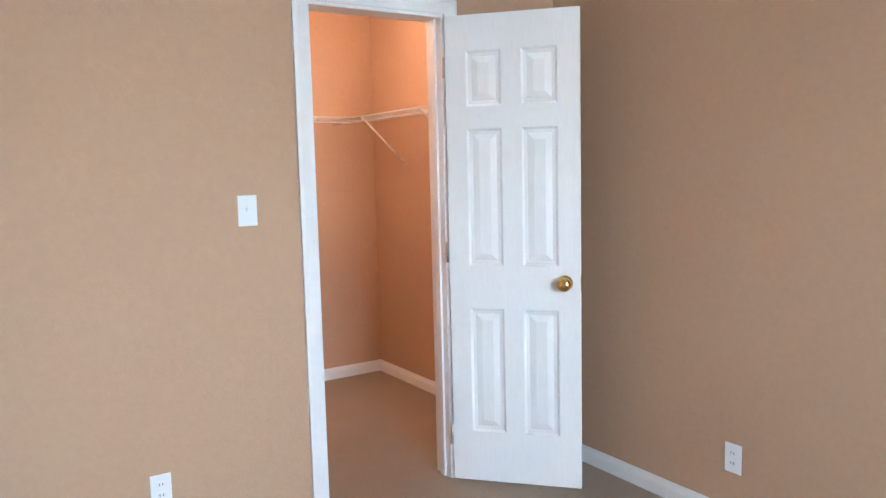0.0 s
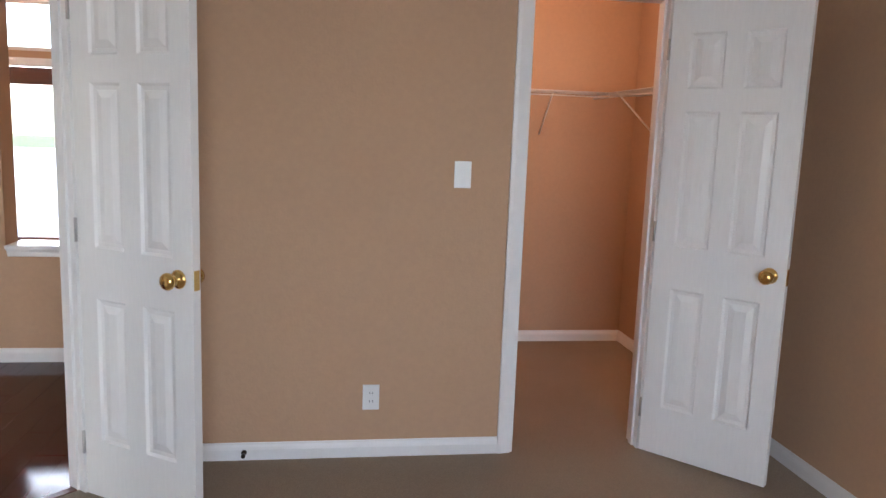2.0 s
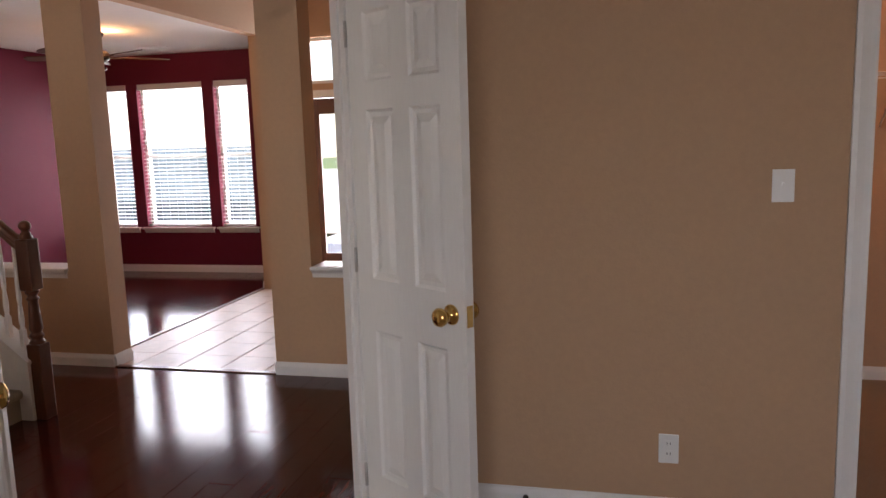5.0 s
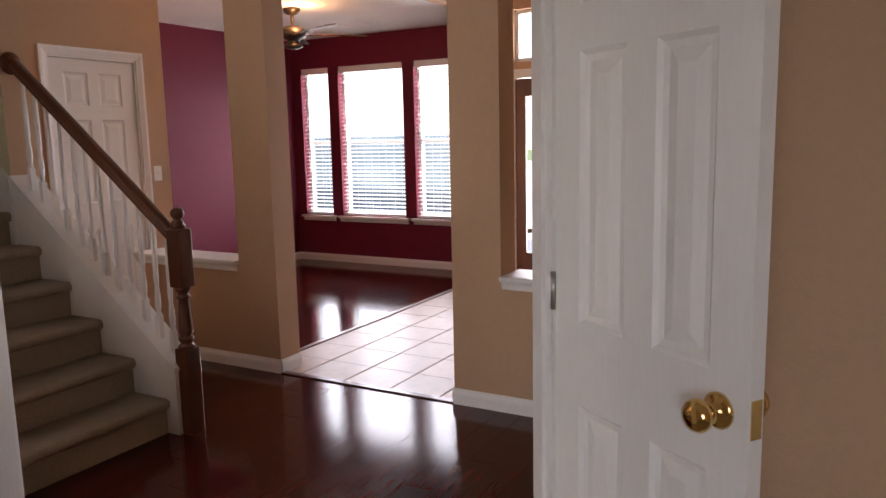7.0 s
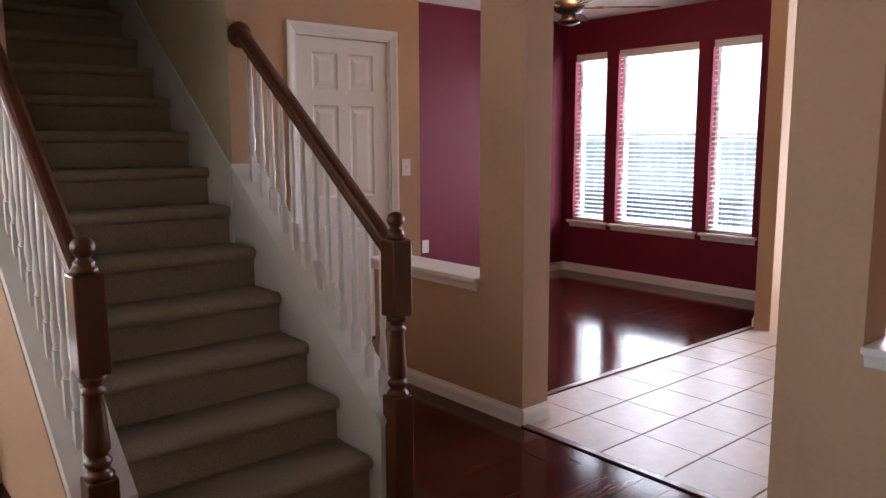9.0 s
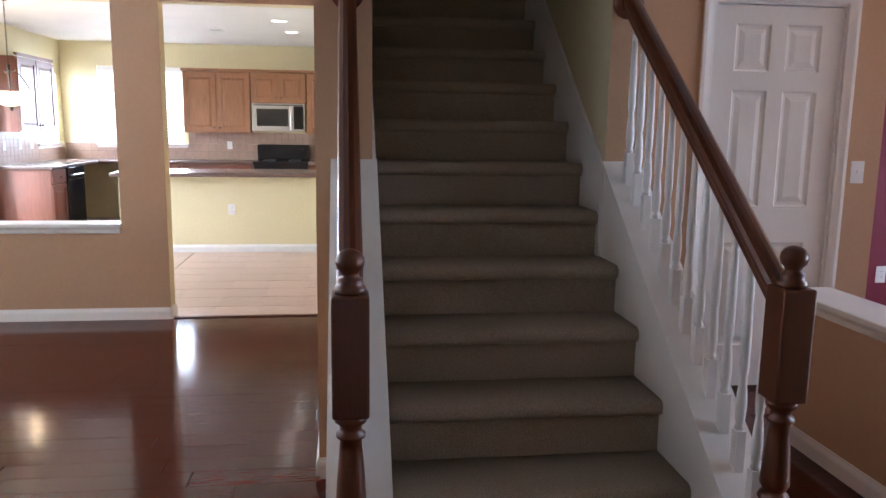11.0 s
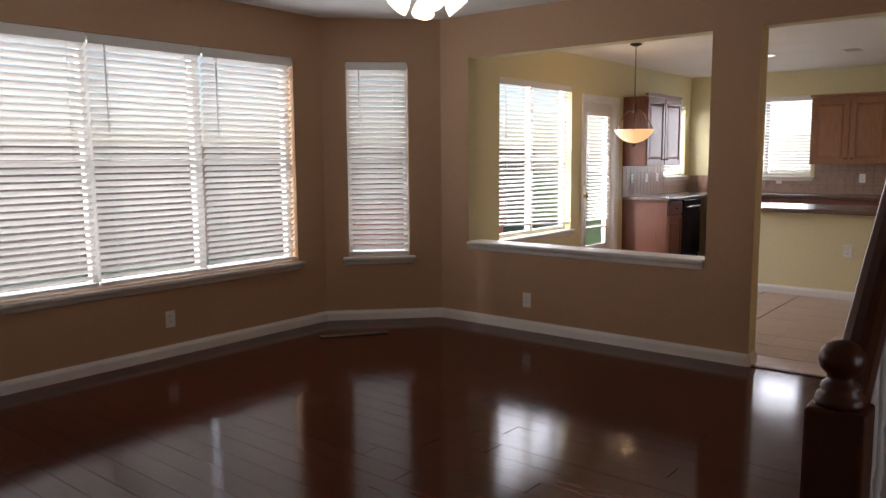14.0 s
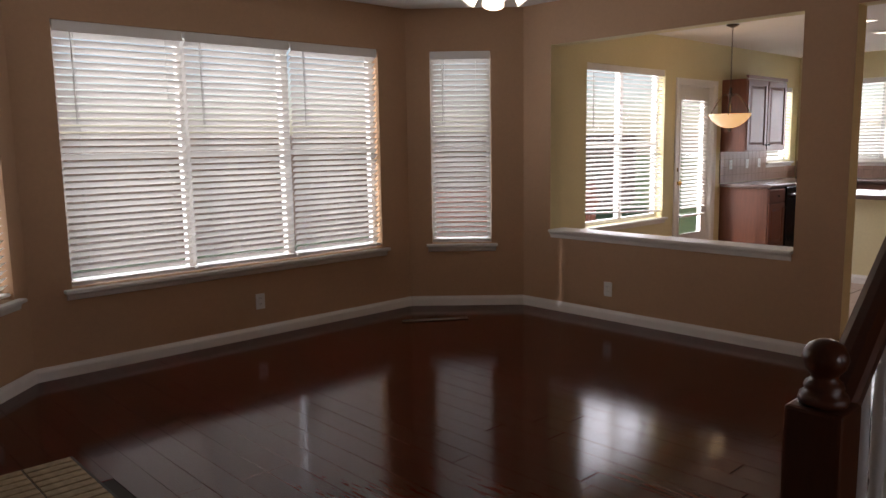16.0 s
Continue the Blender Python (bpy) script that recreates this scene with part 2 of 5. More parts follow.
# ---- walls ----
def wall(name, p0, p1, thick, z0, z1, holes=(), mats=(TAN, TAN, TAN), label="", split=None):
    """Front face from p0 to p1, body to the right of that run. holes: (u0, u1, z0, z1)."""
    a, b = Vector((*p0, 0)), Vector((*p1, 0))
    length = (b - a).length
    u = (b - a).normalized()
    n = Vector((u.y, -u.x, 0))
    us = sorted({0.0, length, *[v for h in holes for v in h[:2]], *([split] if split else [])})
    zs = sorted({z0, z1, *[v for h in holes for v in h[2:4]]})

    def solid(i, j):
        if not (0 <= i < len(us) - 1 and 0 <= j < len(zs) - 1):
            return False
        cu, cz = (us[i] + us[i + 1]) / 2, (zs[j] + zs[j + 1]) / 2
        return not any(h[0] < cu < h[1] and h[2] < cz < h[3] for h in holes)

    bm = bmesh.new()
    cache = {}

    def v(i, d, j):
        if (i, d, j) not in cache:
            cache[i, d, j] = bm.verts.new(a + u * us[i] + n * (d * thick) + Vector((0, 0, zs[j])))
        return cache[i, d, j]

    def face(vs, k):
        bm.faces.new(vs).material_index = k

    for i in range(len(us) - 1):
        for j in range(len(zs) - 1):
            if not solid(i, j):
                continue
            k = 3 if split and us[i] >= split - 1e-6 else 0
            face((v(i, 0, j), v(i + 1, 0, j), v(i + 1, 0, j + 1), v(i, 0, j + 1)), k)
            face((v(i, 1, j), v(i, 1, j + 1), v(i + 1, 1, j + 1), v(i + 1, 1, j)), 1)
            if not solid(i - 1, j):
                face((v(i, 0, j), v(i, 0, j + 1), v(i, 1, j + 1), v(i, 1, j)), 2)
            if not solid(i + 1, j):
                face((v(i + 1, 0, j), v(i + 1, 1, j), v(i + 1, 1, j + 1), v(i + 1, 0, j + 1)), 2)
            if not solid(i, j - 1):
                face((v(i, 0, j), v(i, 1, j), v(i + 1, 1, j), v(i + 1, 0, j)), 2)
            if not solid(i, j + 1):
                face((v(i, 0, j + 1), v(i + 1, 0, j + 1), v(i + 1, 1, j + 1), v(i, 1, j + 1)), 2)
    ob = new(name, mesh_of(name, bm, list(mats)))
    return tagged(ob, label or "painted drywall wall", "wall", kind="structure")


def slab(name, x0, x1, y0, y1, z0, z1, mat, label, category):
    bm = bmesh.new()
    box(bm, x0, x1, y0, y1, z0, z1)
    return tagged(part(name, bm, mat), label, category, kind="structure")


BASE_PROFILE = [(0, 0), (0.014, 0), (0.014, 0.055), (0.011, 0.066), (0.006, 0.076), (0.004, 0.085), (0, 0.085)]


def baseboard(a, b, label="white moulded baseboard along the wall"):
    """Lies to the right of the run from a to b."""
    bm = bmesh.new()
    sweep(bm, BASE_PROFILE, (*a, 0.0), (*b, 0.0))
    return tagged(part("baseboard", bm, WHITE), label, "baseboard", kind="structure")


H = 2.54       # ceiling height
YKB = -0.70    # back wall of the kitchen
YB = -1.19     # back wall of the family room bay
XK = -5.31     # wall between family room and kitchen
YH = 5.344     # wall between hall and foyer
YC = 3.86      # closet wall of the study
XE = 3.73      # east wall of the study
XW = -0.34     # west wall of the study
SS, SN = 3.46, 4.365   # faces of the stairwell walls
NO = SN + 0.16          # hall side of the stairwell's north wall
FS = 3.25      # family room side of the stair wall
XD = 0.97      # where the diagonal entry wall meets the closet wall

# study
CL0, CL1 = 2.475, 3.11
DH = 2.085
wall("wall_closet", (XD, YC), (XE, YC), -0.12, 0, H, [(CL0 - XD, CL1 - XD, 0, DH)], label="tan painted wall with a closet doorway")
wall("wall_study_east", (XE, YC + 1.96), (XE, -1.0), -0.12, 0, H, label="tan painted wall of an empty room")
# the opening here is invented, only to let lamp light into the study
wall("wall_study_south", (XE, -1.0), (XW, -1.0), -0.12, 0, H, [(0.9, 2.5, 0.6, 2.2)], label="tan painted wall with an added window out of view")
wall("wall_study_west", (XW, -1.0), (XW, YC - XD + XW), -0.14, 0, H, label="tan painted wall of an empty room")
# diagonal wall with the double doorway
DIAG = pose(XW, YC - XD + XW, 0, 0, 0, 45)
DLEN = (XD - XW) * math.sqrt(2)
D0, D1 = 0.267, 1.482
wall("wall_study_diagonal", (XW, YC - XD + XW), (XD, YC), -0.12, 0, H, [(D0, D1, 0, DH)], label="tan painted diagonal wall with a double doorway")
wall("wall_closet_west", (2.05, YC + 0.12), (2.05, 5.72), -0.1, 0, H, label="tan painted closet wall")
wall("wall_closet_back", (2.05, 5.72), (XE, 5.72), -0.1, 0, H, label="tan painted closet wall")
bm = bmesh.new()
lo = [bm.verts.new((x, y, -0.02)) for x, y in ((XW, -1.0), (XE, -1.0), (XE, 5.72), (2.05, 5.72), (2.05, YC + 0.02), (XD - 0.05, YC + 0.02), (XW, YC - XD + XW + 0.07))]
hi = [bm.verts.new((v.co.x, v.co.y, 0.008)) for v in lo]
for k in range(7):
    bm.faces.new((lo[k], lo[(k + 1) % 7], hi[(k + 1) % 7], hi[k]))
bm.faces.new(lo)
bm.faces.new(hi)
tagged(part("floor_carpet", bm, CARPET), "beige cut-pile carpet floor", "carpet", kind="structure")
slab("ceiling_study", XW - 0.14, XE + 0.12, -1.12, 5.84, H, H + 0.1, CEIL, "white ceiling", "ceiling")

# hall and foyer
PIER0 = -0.53
DX = -3.53
wall("wall_hall_north", (-2.95, YH), (1.2, YH), -0.18, 0, H,
     [(0.0, -2.04 + 2.95, 0.66, H), (-1.74 + 2.95, PIER0 + 2.95, 0, 2.46), (-0.25 + 2.95, 0.55 + 2.95, 0.69, 2.46)],
     label="tan painted hall wall with openings and a square column")
wall("wall_hall_east", (1.2, 3.98), (1.2, 9.03), 0.12, 0, 4.6, label="tan painted foyer wall")
wall("wall_foyer_front", (-1.95, 8.91), (1.2, 8.91), -0.12, 0, 4.6, [(-1.75 + 1.95, -0.55 + 1.95, 0.02, 1.98), (-1.75 + 1.95, -0.55 + 1.95, 2.12, 2.62)], label="tan painted entry wall with a glazed door")
DW = [(-4.42, -4.03), (-3.89, -3.04), (-2.90, -2.47)]
wall("wall_dining_north", (-4.67, 8.91), (-1.95, 8.91), -0.14, 0, H, [(a + 4.67, b + 4.67, 0.54, 2.215) for a, b in DW], mats=(RED, TAN, RED), label="dark red painted wall with three windows")
wall("wall_dining_west", (-4.55, 6.16), (-4.55, 9.05), -0.12, 0, H, mats=(RED, RED, RED), label="dark red painted wall")
wall("wall_dining_stub", (-1.95, 8.91), (-1.95, 8.0), -0.12, 0, H, mats=(RED, TAN, TAN), label="short wall between dining room and foyer")
wall("wall_dining_bulkhead", (-1.95, 8.91), (-1.95, YH), -0.12, H, 4.6, mats=(TAN, TAN, TAN), label="tan bulkhead above the dining room ceiling")
wall("wall_closet_door", (DX, NO), (DX, 6.16), -1.14, 0, H, [(5.187 - NO, 5.903 - NO, 0, 2.03)], label="tan painted wall with a white door")
wall("wall_foyer_upper", (-3.26, YH + 0.18), (1.2, YH + 0.18), 0.18, H, 4.6, label="tan painted wall above the hall opening")
slab("ceiling_dining", -4.7, -1.95, YH + 0.18, 9.05, H, H + 0.1, CEIL, "white dining room ceiling", "ceiling")
slab("ceiling_foyer", -1.95, 1.32, YH, 9.05, 4.6, 4.7, CEIL, "high white foyer ceiling", "ceiling")
slab("ceiling_hall", -3.26, 1.32, NO + 0.02, YH, H, H + 0.1, CEIL, "white hall ceiling", "ceiling")
slab("ceiling_passage", -4.7, -3.26, NO + 0.02, YH, H, H + 0.1, CEIL, "white hall ceiling", "ceiling")

# family room
XF = XW - 0.14
C1, C2, C3, C4 = (XK, -0.50), (-4.59, YB), (-1.56, YB), (XF, YB + XF + 1.56)
EASTLEN = (Vector(C4) - Vector(C3)).length
PT0, PT1, PO0, PO1, HEAD, LEDGE = -0.205, 1.80, 2.11, FS, 2.20, 0.665
wall("wall_kitchen", (XK, -0.50), (XK, FS), -0.14, 0, H, [(PT0 + 0.5, PT1 + 0.5, LEDGE, HEAD), (PO0 + 0.5, PO1 + 0.5, 0, HEAD)], mats=(TAN, YELLOW, YELLOW), label="tan wall with a pass-through and a doorway")
BAYLEN = (Vector(C2) - Vector(C1)).length
WZ0, WZ1 = 0.55, 2.19
NW, NWE = (0.20, 0.72), (0.14, 0.66)
wall("wall_bay_west", C2, C1, -0.14, 0, H, [(NW[0], NW[1], WZ0, WZ1)], label="tan angled bay wall with a narrow window")
wall("wall_bay_back", C3, C2, -0.14, 0, H, [(-1.34 + 1.59, -1.34 + 4.07, WZ0, WZ1)], label="tan bay wall with a triple window")
wall("wall_bay_east", C4, C3, -0.14, 0, H, [(EASTLEN - NWE[1], EASTLEN - NWE[0], WZ0, WZ1)], label="tan angled bay wall with a narrow window")
wall("wall_family_east", (XF, 2.57), C4, -0.14, 0, H, label="tan painted wall behind the fireplace")
slab("ceiling_family", XK - 0.14, XW - 0.14, YB - 0.2, SS + 0.01, H, H + 0.1, CEIL, "white textured ceiling", "ceiling")
slab("ceiling_by_study", XW - 0.14, 1.2, 2.2, SS + 0.01, H + 0.101, H + 0.2, CEIL, "white hall ceiling", "ceiling")
slab("ceiling_entry_hall", -1.3, 1.2, SS + 0.01, NO + 0.02, H, H + 0.1, CEIL, "white hall ceiling", "ceiling")

# stairwell
TREAD, RISE, SX0, SY0, SY1, NSTEP = 0.226, 0.177, -1.58, SS + 0.01, SN - 0.004, 16
WX = -2.70
wall("wall_stair_south", (WX, SS), (-7.6, SS), FS - SS, 0, 5.2, mats=(STAIRWALL, TAN, TAN), label="painted stairwell wall")
wall("wall_stair_north", (-7.6, SN), (WX, SN), SN - NO, 0, 5.2, mats=(STAIRWALL, TAN, TAN), label="painted stairwell wall")
wall("wall_stair_top", (-7.6, FS), (-7.6, NO), -0.1, 0, 5.2, mats=(STAIRWALL, TAN, TAN), label="stairwell end wall")
wall("wall_stair_over", (-1.3, NO + 0.02), (-1.3, FS), 0.1, H, 5.2, mats=(STAIRWALL, TAN, TAN), label="wall above the stair")
wall("wall_upper_south", (-1.3, SS), (WX, SS), -0.1, H, 5.2, mats=(STAIRWALL, TAN, TAN), label="wall above the stair")
wall("wall_upper_north", (WX, NO), (-1.3, NO), -0.1, H, 5.2, mats=(STAIRWALL, TAN, TAN), label="wall above the stair")
slab("ceiling_stair", -7.7, -1.2, FS, NO + 0.02, 5.2, 5.3, CEIL, "white stairwell ceiling", "ceiling")

# kitchen
KX, KY1 = -11.5, FS + 0.1
KW = (-7.92, -6.48)
wall("wall_kitchen_back", (XK - 0.14, YKB), (KX, YKB), -0.14, 0, H, [(XK - 0.14 - KW[1], XK - 0.14 - KW[0], 0.56, 2.18), (XK - 0.14 + 8.20, XK - 0.14 + 9.04, 0.0, 2.05), (XK - 0.14 + 10.55, XK - 0.14 + 11.3, 1.10, 2.12)], mats=(YELLOW, TAN, YELLOW), label="yellow kitchen wall with windows and a glazed door")
wall("wall_kitchen_west", (KX, YKB - 0.14), (KX, KY1 + 0.1), -0.12, 0, H, [(-0.20 - YKB + 0.14, 1.00 - YKB + 0.14, 1.10, 2.20)], mats=(YELLOW, TAN, YELLOW), label="yellow kitchen wall with a window")
wall("wall_kitchen_north", (KX, KY1), (XK - 0.14, KY1), -0.1, 0, H, mats=(YELLOW, TAN, YELLOW), label="yellow kitchen wall")
slab("ceiling_kitchen", KX - 0.12, XK - 0.14, YKB - 0.14, KY1 + 0.1, H, H + 0.1, CEIL, "white kitchen ceiling", "ceiling")

# sub-floors
slab("floor_base", KX - 0.12, XE, YB - 0.2, 9.05, -0.25, -0.055, GROUT, "floor slab", "floor")

# baseboards
for a, b in [((CL0 - 0.06, YC), (1.15, YC)), ((1.15, YC), (XD, YC)), ((XE, YC), (CL1 + 0.06, YC)), ((XE, -1.0), (XE, YC)), ((XE, 5.72), (2.05, 5.72)), ((XE, YC + 0.12), (XE, 5.72)),
             ((XW, YC - XD + XW), (XW, -1.0)), ((-1.74, YH), (-2.95, YH)), ((1.2, YH), (PIER0, YH)), ((-1.74, YH + 0.18), (-1.74, YH)), ((PIER0, YH), (PIER0, YH + 0.18)),
             ((-2.0, 8.91), (-4.55, 8.91)), ((-4.55, 8.91), (-4.55, 6.16)), ((-1.95, 8.0), (-1.95, 8.91)),
             ((XK, PO0), (XK, -0.50)), (C1, C2), (C2, C3), (C3, C4), (C4, (XF, 0.36)), ((XK - 0.14, PO0), (XK, PO0)),
             ((WX - 0.01, FS), (XK, FS)), ((WX, FS + 0.03), (WX, FS)), ((DX, 6.16), (DX, 5.91))]:
    baseboard(b, a)


# ---- doors ----
def panel_rings(bm, x0, x1, z0, z1, y, s):
    rings = []
    for inset, depth in ((0.0, 0.0), (0.010, 0.008), (0.024, 0.010), (0.052, 0.003)):
        yy = y - s * depth
        rings.append([bm.verts.new((x, yy, z)) for x, z in ((x0 + inset, z0 + inset), (x1 - inset, z0 + inset), (x1 - inset, z1 - inset), (x0 + inset, z1 - inset))])
    for a, b in zip(rings, rings[1:]):
        for i in range(4):
            bm.faces.new((a[i], a[(i + 1) % 4], b[(i + 1) % 4], b[i]))
    bm.faces.new(rings[-1])


def knob(parent, x, z, y, s, mat=BRASS):
    bm = bmesh.new()
    lathe(bm, [(0.034, 0), (0.034, 0.004), (0.028, 0.009), (0.013, 0.012), (0.011, 0.028), (0.020, 0.034), (0.029, 0.044), (0.031, 0.054), (0.026, 0.064), (0.014, 0.069), (0.006, 0.070)], 20,
          Matrix.Translation((x, y, z)) @ Matrix.Rotation(radians(-90 * s), 4, "X"))
    part("knob", bm, mat, parent, "polished brass door knob")


def six_panel_door(name, m, width, height, label, group="", knobs=True, kind=""):
    """Hinge at the origin, leaf along +x, thickness along y."""
    d = thing(name, m, label, "door", group, kind)
    t = 0.035
    zs = [0.012, 0.24, 0.80, 0.99, 1.585, 1.68, 1.915, height]
    st, mid = 0.098 * width / 0.61, 0.085
    xs = [0.003, st, (width - mid) / 2, (width + mid) / 2, width - st, width]
    bm = bmesh.new()
    holes = {(c, r) for c in (1, 3) for r in (1, 3, 5)}
    cache = {}

    def v(i, s, j):
        if (i, s, j) not in cache:
            cache[i, s, j] = bm.verts.new((xs[i], s * t, zs[j]))
        return cache[i, s, j]

    for i in range(5):
        for j in range(7):
            if (i, j) in holes:
                continue
            bm.faces.new((v(i, 0, j), v(i + 1, 0, j), v(i + 1, 0, j + 1), v(i, 0, j + 1)))
            bm.faces.new((v(i, 1, j), v(i, 1, j + 1), v(i + 1, 1, j + 1), v(i + 1, 1, j)))
    for i in range(5):
        for j in (0, 7):
            bm.faces.new((v(i, 0, j), v(i, 1, j), v(i + 1, 1, j), v(i + 1, 0, j)))
    for j in range(7):
        for i in (0, 5):
            bm.faces.new((v(i, 0, j), v(i, 0, j + 1), v(i, 1, j + 1), v(i, 1, j)))
    part("slab", bm, DOORWHITE, d)
    for i, j in sorted(holes):
        bm = bmesh.new()
        panel_rings(bm, xs[i], xs[i + 1], zs[j], zs[j + 1], 0, -1)
        panel_rings(bm, xs[i], xs[i + 1], zs[j], zs[j + 1], t, 1)
        part("panel", bm, DOORWHITE, d)
    if knobs:
        knob(d, width - 0.065, 0.92, 0, -1)
        knob(d, width - 0.065, 0.92, t, 1)
        part("latch_plate", bm_box(width - 0.001, width + 0.002, 0.005, 0.030, 0.885, 0.955), BRASS, d, "brass latch plate")
    for z in (0.22, 1.05, 1.85):
        bm = bmesh.new()
        lathe(bm, [(0.006, z - 0.045), (0.006, z + 0.045)], 8, Matrix.Translation((-0.003, -0.004, 0)))
        part("hinge", bm, STEEL, d, "metal hinge")
    return d


def casing(name, m, width, height, wall_t, w=0.06, both=True):
    """Door frame in an opening: local x across, y through the wall (0 to wall_t), z up."""
    d = thing(name, m, "white painted door casing and jamb", "door frame", kind="structure")
    prof = [(0, 0), (w, 0), (w, 0.016), (w * 0.7, 0.017), (w * 0.25, 0.011), (0, 0.009)]
    sides = (0, 1) if both else (0,)
    for s in sides:
        def at(p, q):
            return (-q - 0.001) if s == 0 else wall_t + q + 0.001
        for x0, sg in ((0, -1), (width, 1)):
            bm = bmesh.new()
            lo = [bm.verts.new((x0 + sg * p, at(p, q), 0)) for p, q in prof]
            hi = [bm.verts.new((x0 + sg * p, at(p, q), height + p)) for p, q in prof]
            n = len(prof)
            for i in range(n):
                bm.faces.new((lo[i], lo[(i + 1) % n], hi[(i + 1) % n], hi[i]))
            bm.faces.new(lo)
            bm.faces.new(hi)
            part("side_casing", bm, WHITE, d)
        bm = bmesh.new()
        lo = [bm.verts.new((-p, at(p, q), height + p)) for p, q in prof]
        hi = [bm.verts.new((width + p, at(p, q), height + p)) for p, q in prof]
        for i in range(len(prof)):
            bm.faces.new((lo[i], lo[(i + 1) % len(prof)], hi[(i + 1) % len(prof)], hi[i]))
        bm.faces.new(lo)
        bm.faces.new(hi)
        part("head_casing", bm, WHITE, d)
    for nm, a in (("jamb", (0.0, 0.014, 0, wall_t, 0, height)), ("jamb", (width - 0.014, width, 0, wall_t, 0, height)), ("head_jamb", (0.014, width - 0.014, 0, wall_t, height - 0.014, height)),
                  ("stop", (0.014, 0.024, 0.04, 0.075, 0, height - 0.014)), ("stop", (width - 0.024, width - 0.014, 0.04, 0.075, 0, height - 0.014))):
        part(nm, bm_box(*a), WHITE, d)
    return d


casing("door_frame_1", pose(CL0, YC, 0), CL1 - CL0, DH, 0.12)
six_panel_door("closet_door", pose(CL1 - 0.014, YC - 0.022, 0.006, 0, 0, -48), 0.575, 2.065, "white six-panel closet door standing open, brass knob", "interior doors")
casing("door_frame_2", DIAG @ pose(D0, 0, 0), D1 - D0, DH, 0.12)
LEAF_W = 0.563
six_panel_door("study_door", DIAG @ pose(D1 - 0.016, -0.022, 0.008, 0, 0, -79), LEAF_W, 2.065, "white six-panel double-door leaf standing open beside the wall", "interior doors")
six_panel_door("study_door", DIAG @ pose(D0 + 0.016, -0.022, 0.008, 0, 0, -97), LEAF_W, 2.065, "white six-panel double-door leaf opened into the room", "interior doors")
casing("door_frame_3", pose(DX, 5.187, 0, 0, 0, 90), 0.716, 2.03, 0.12, both=False)
six_panel_door("understair_door", pose(DX - 0.015, 5.202, 0.006, 0, 0, 90), 0.686, 2.005, "white six-panel door, closed, in a tan wall", "interior doors", knobs=False)


# ---- plates ----
def outlet(place, yaw, kind):
    """Plate lies in local xz and faces -y."""
    label = "white toggle light switch plate on the wall" if kind == "switch" else "white duplex outlet plate low on the wall"
    d = thing("light_switch" if kind == "switch" else "wall_outlet", pose(*place, 0, 0, yaw), label, "switch" if kind == "switch" else "outlet", "wall plates")
    part("plate", bm_box(-0.037, 0.037, -0.006, -0.0005, -0.058, 0.058, bevel=0.002), PLASTIC, d)
    if kind == "switch":
        part("toggle", bm_box(-0.005, 0.005, -0.016, -0.0068, -0.002, 0.012), PLASTIC, d)
        part("slot", bm_box(-0.008, 0.008, -0.0072, -0.006, -0.015, 0.015), PLASTIC, d)
    else:
        for z in (-0.02, 0.02):
            bm = bmesh.new()
            box(bm, -0.015, 0.015, -0.008, -0.006, z - 0.014, z + 0.014)
            part("socket", bm, PLASTIC, d)
            for x in (-0.006, 0.006):
                part("slit", bm_box(x - 0.0012, x + 0.0012, -0.0088, -0.008, z - 0.003, z + 0.007), SLOT, d)


outlet((2.205, YC, 1.285), 0, "switch")
outlet((1.83, YC, 0.285), 0, "outlet")
outlet((XE, 2.83, 0.285), -90, "outlet")
outlet((XK, 0.38, 0.25), 90, "outlet")
outlet((-3.11, YB, 0.27), 180, "outlet")
outlet((DX, 6.035, 1.18), 90, "switch")
outlet((-4.55, 7.03, 0.42), 90, "outlet")
bay = Vector((*C3, 0)).lerp(Vector((*C4, 0)), 0.28)
outlet((bay.x, bay.y, 0.28), 135, "outlet")


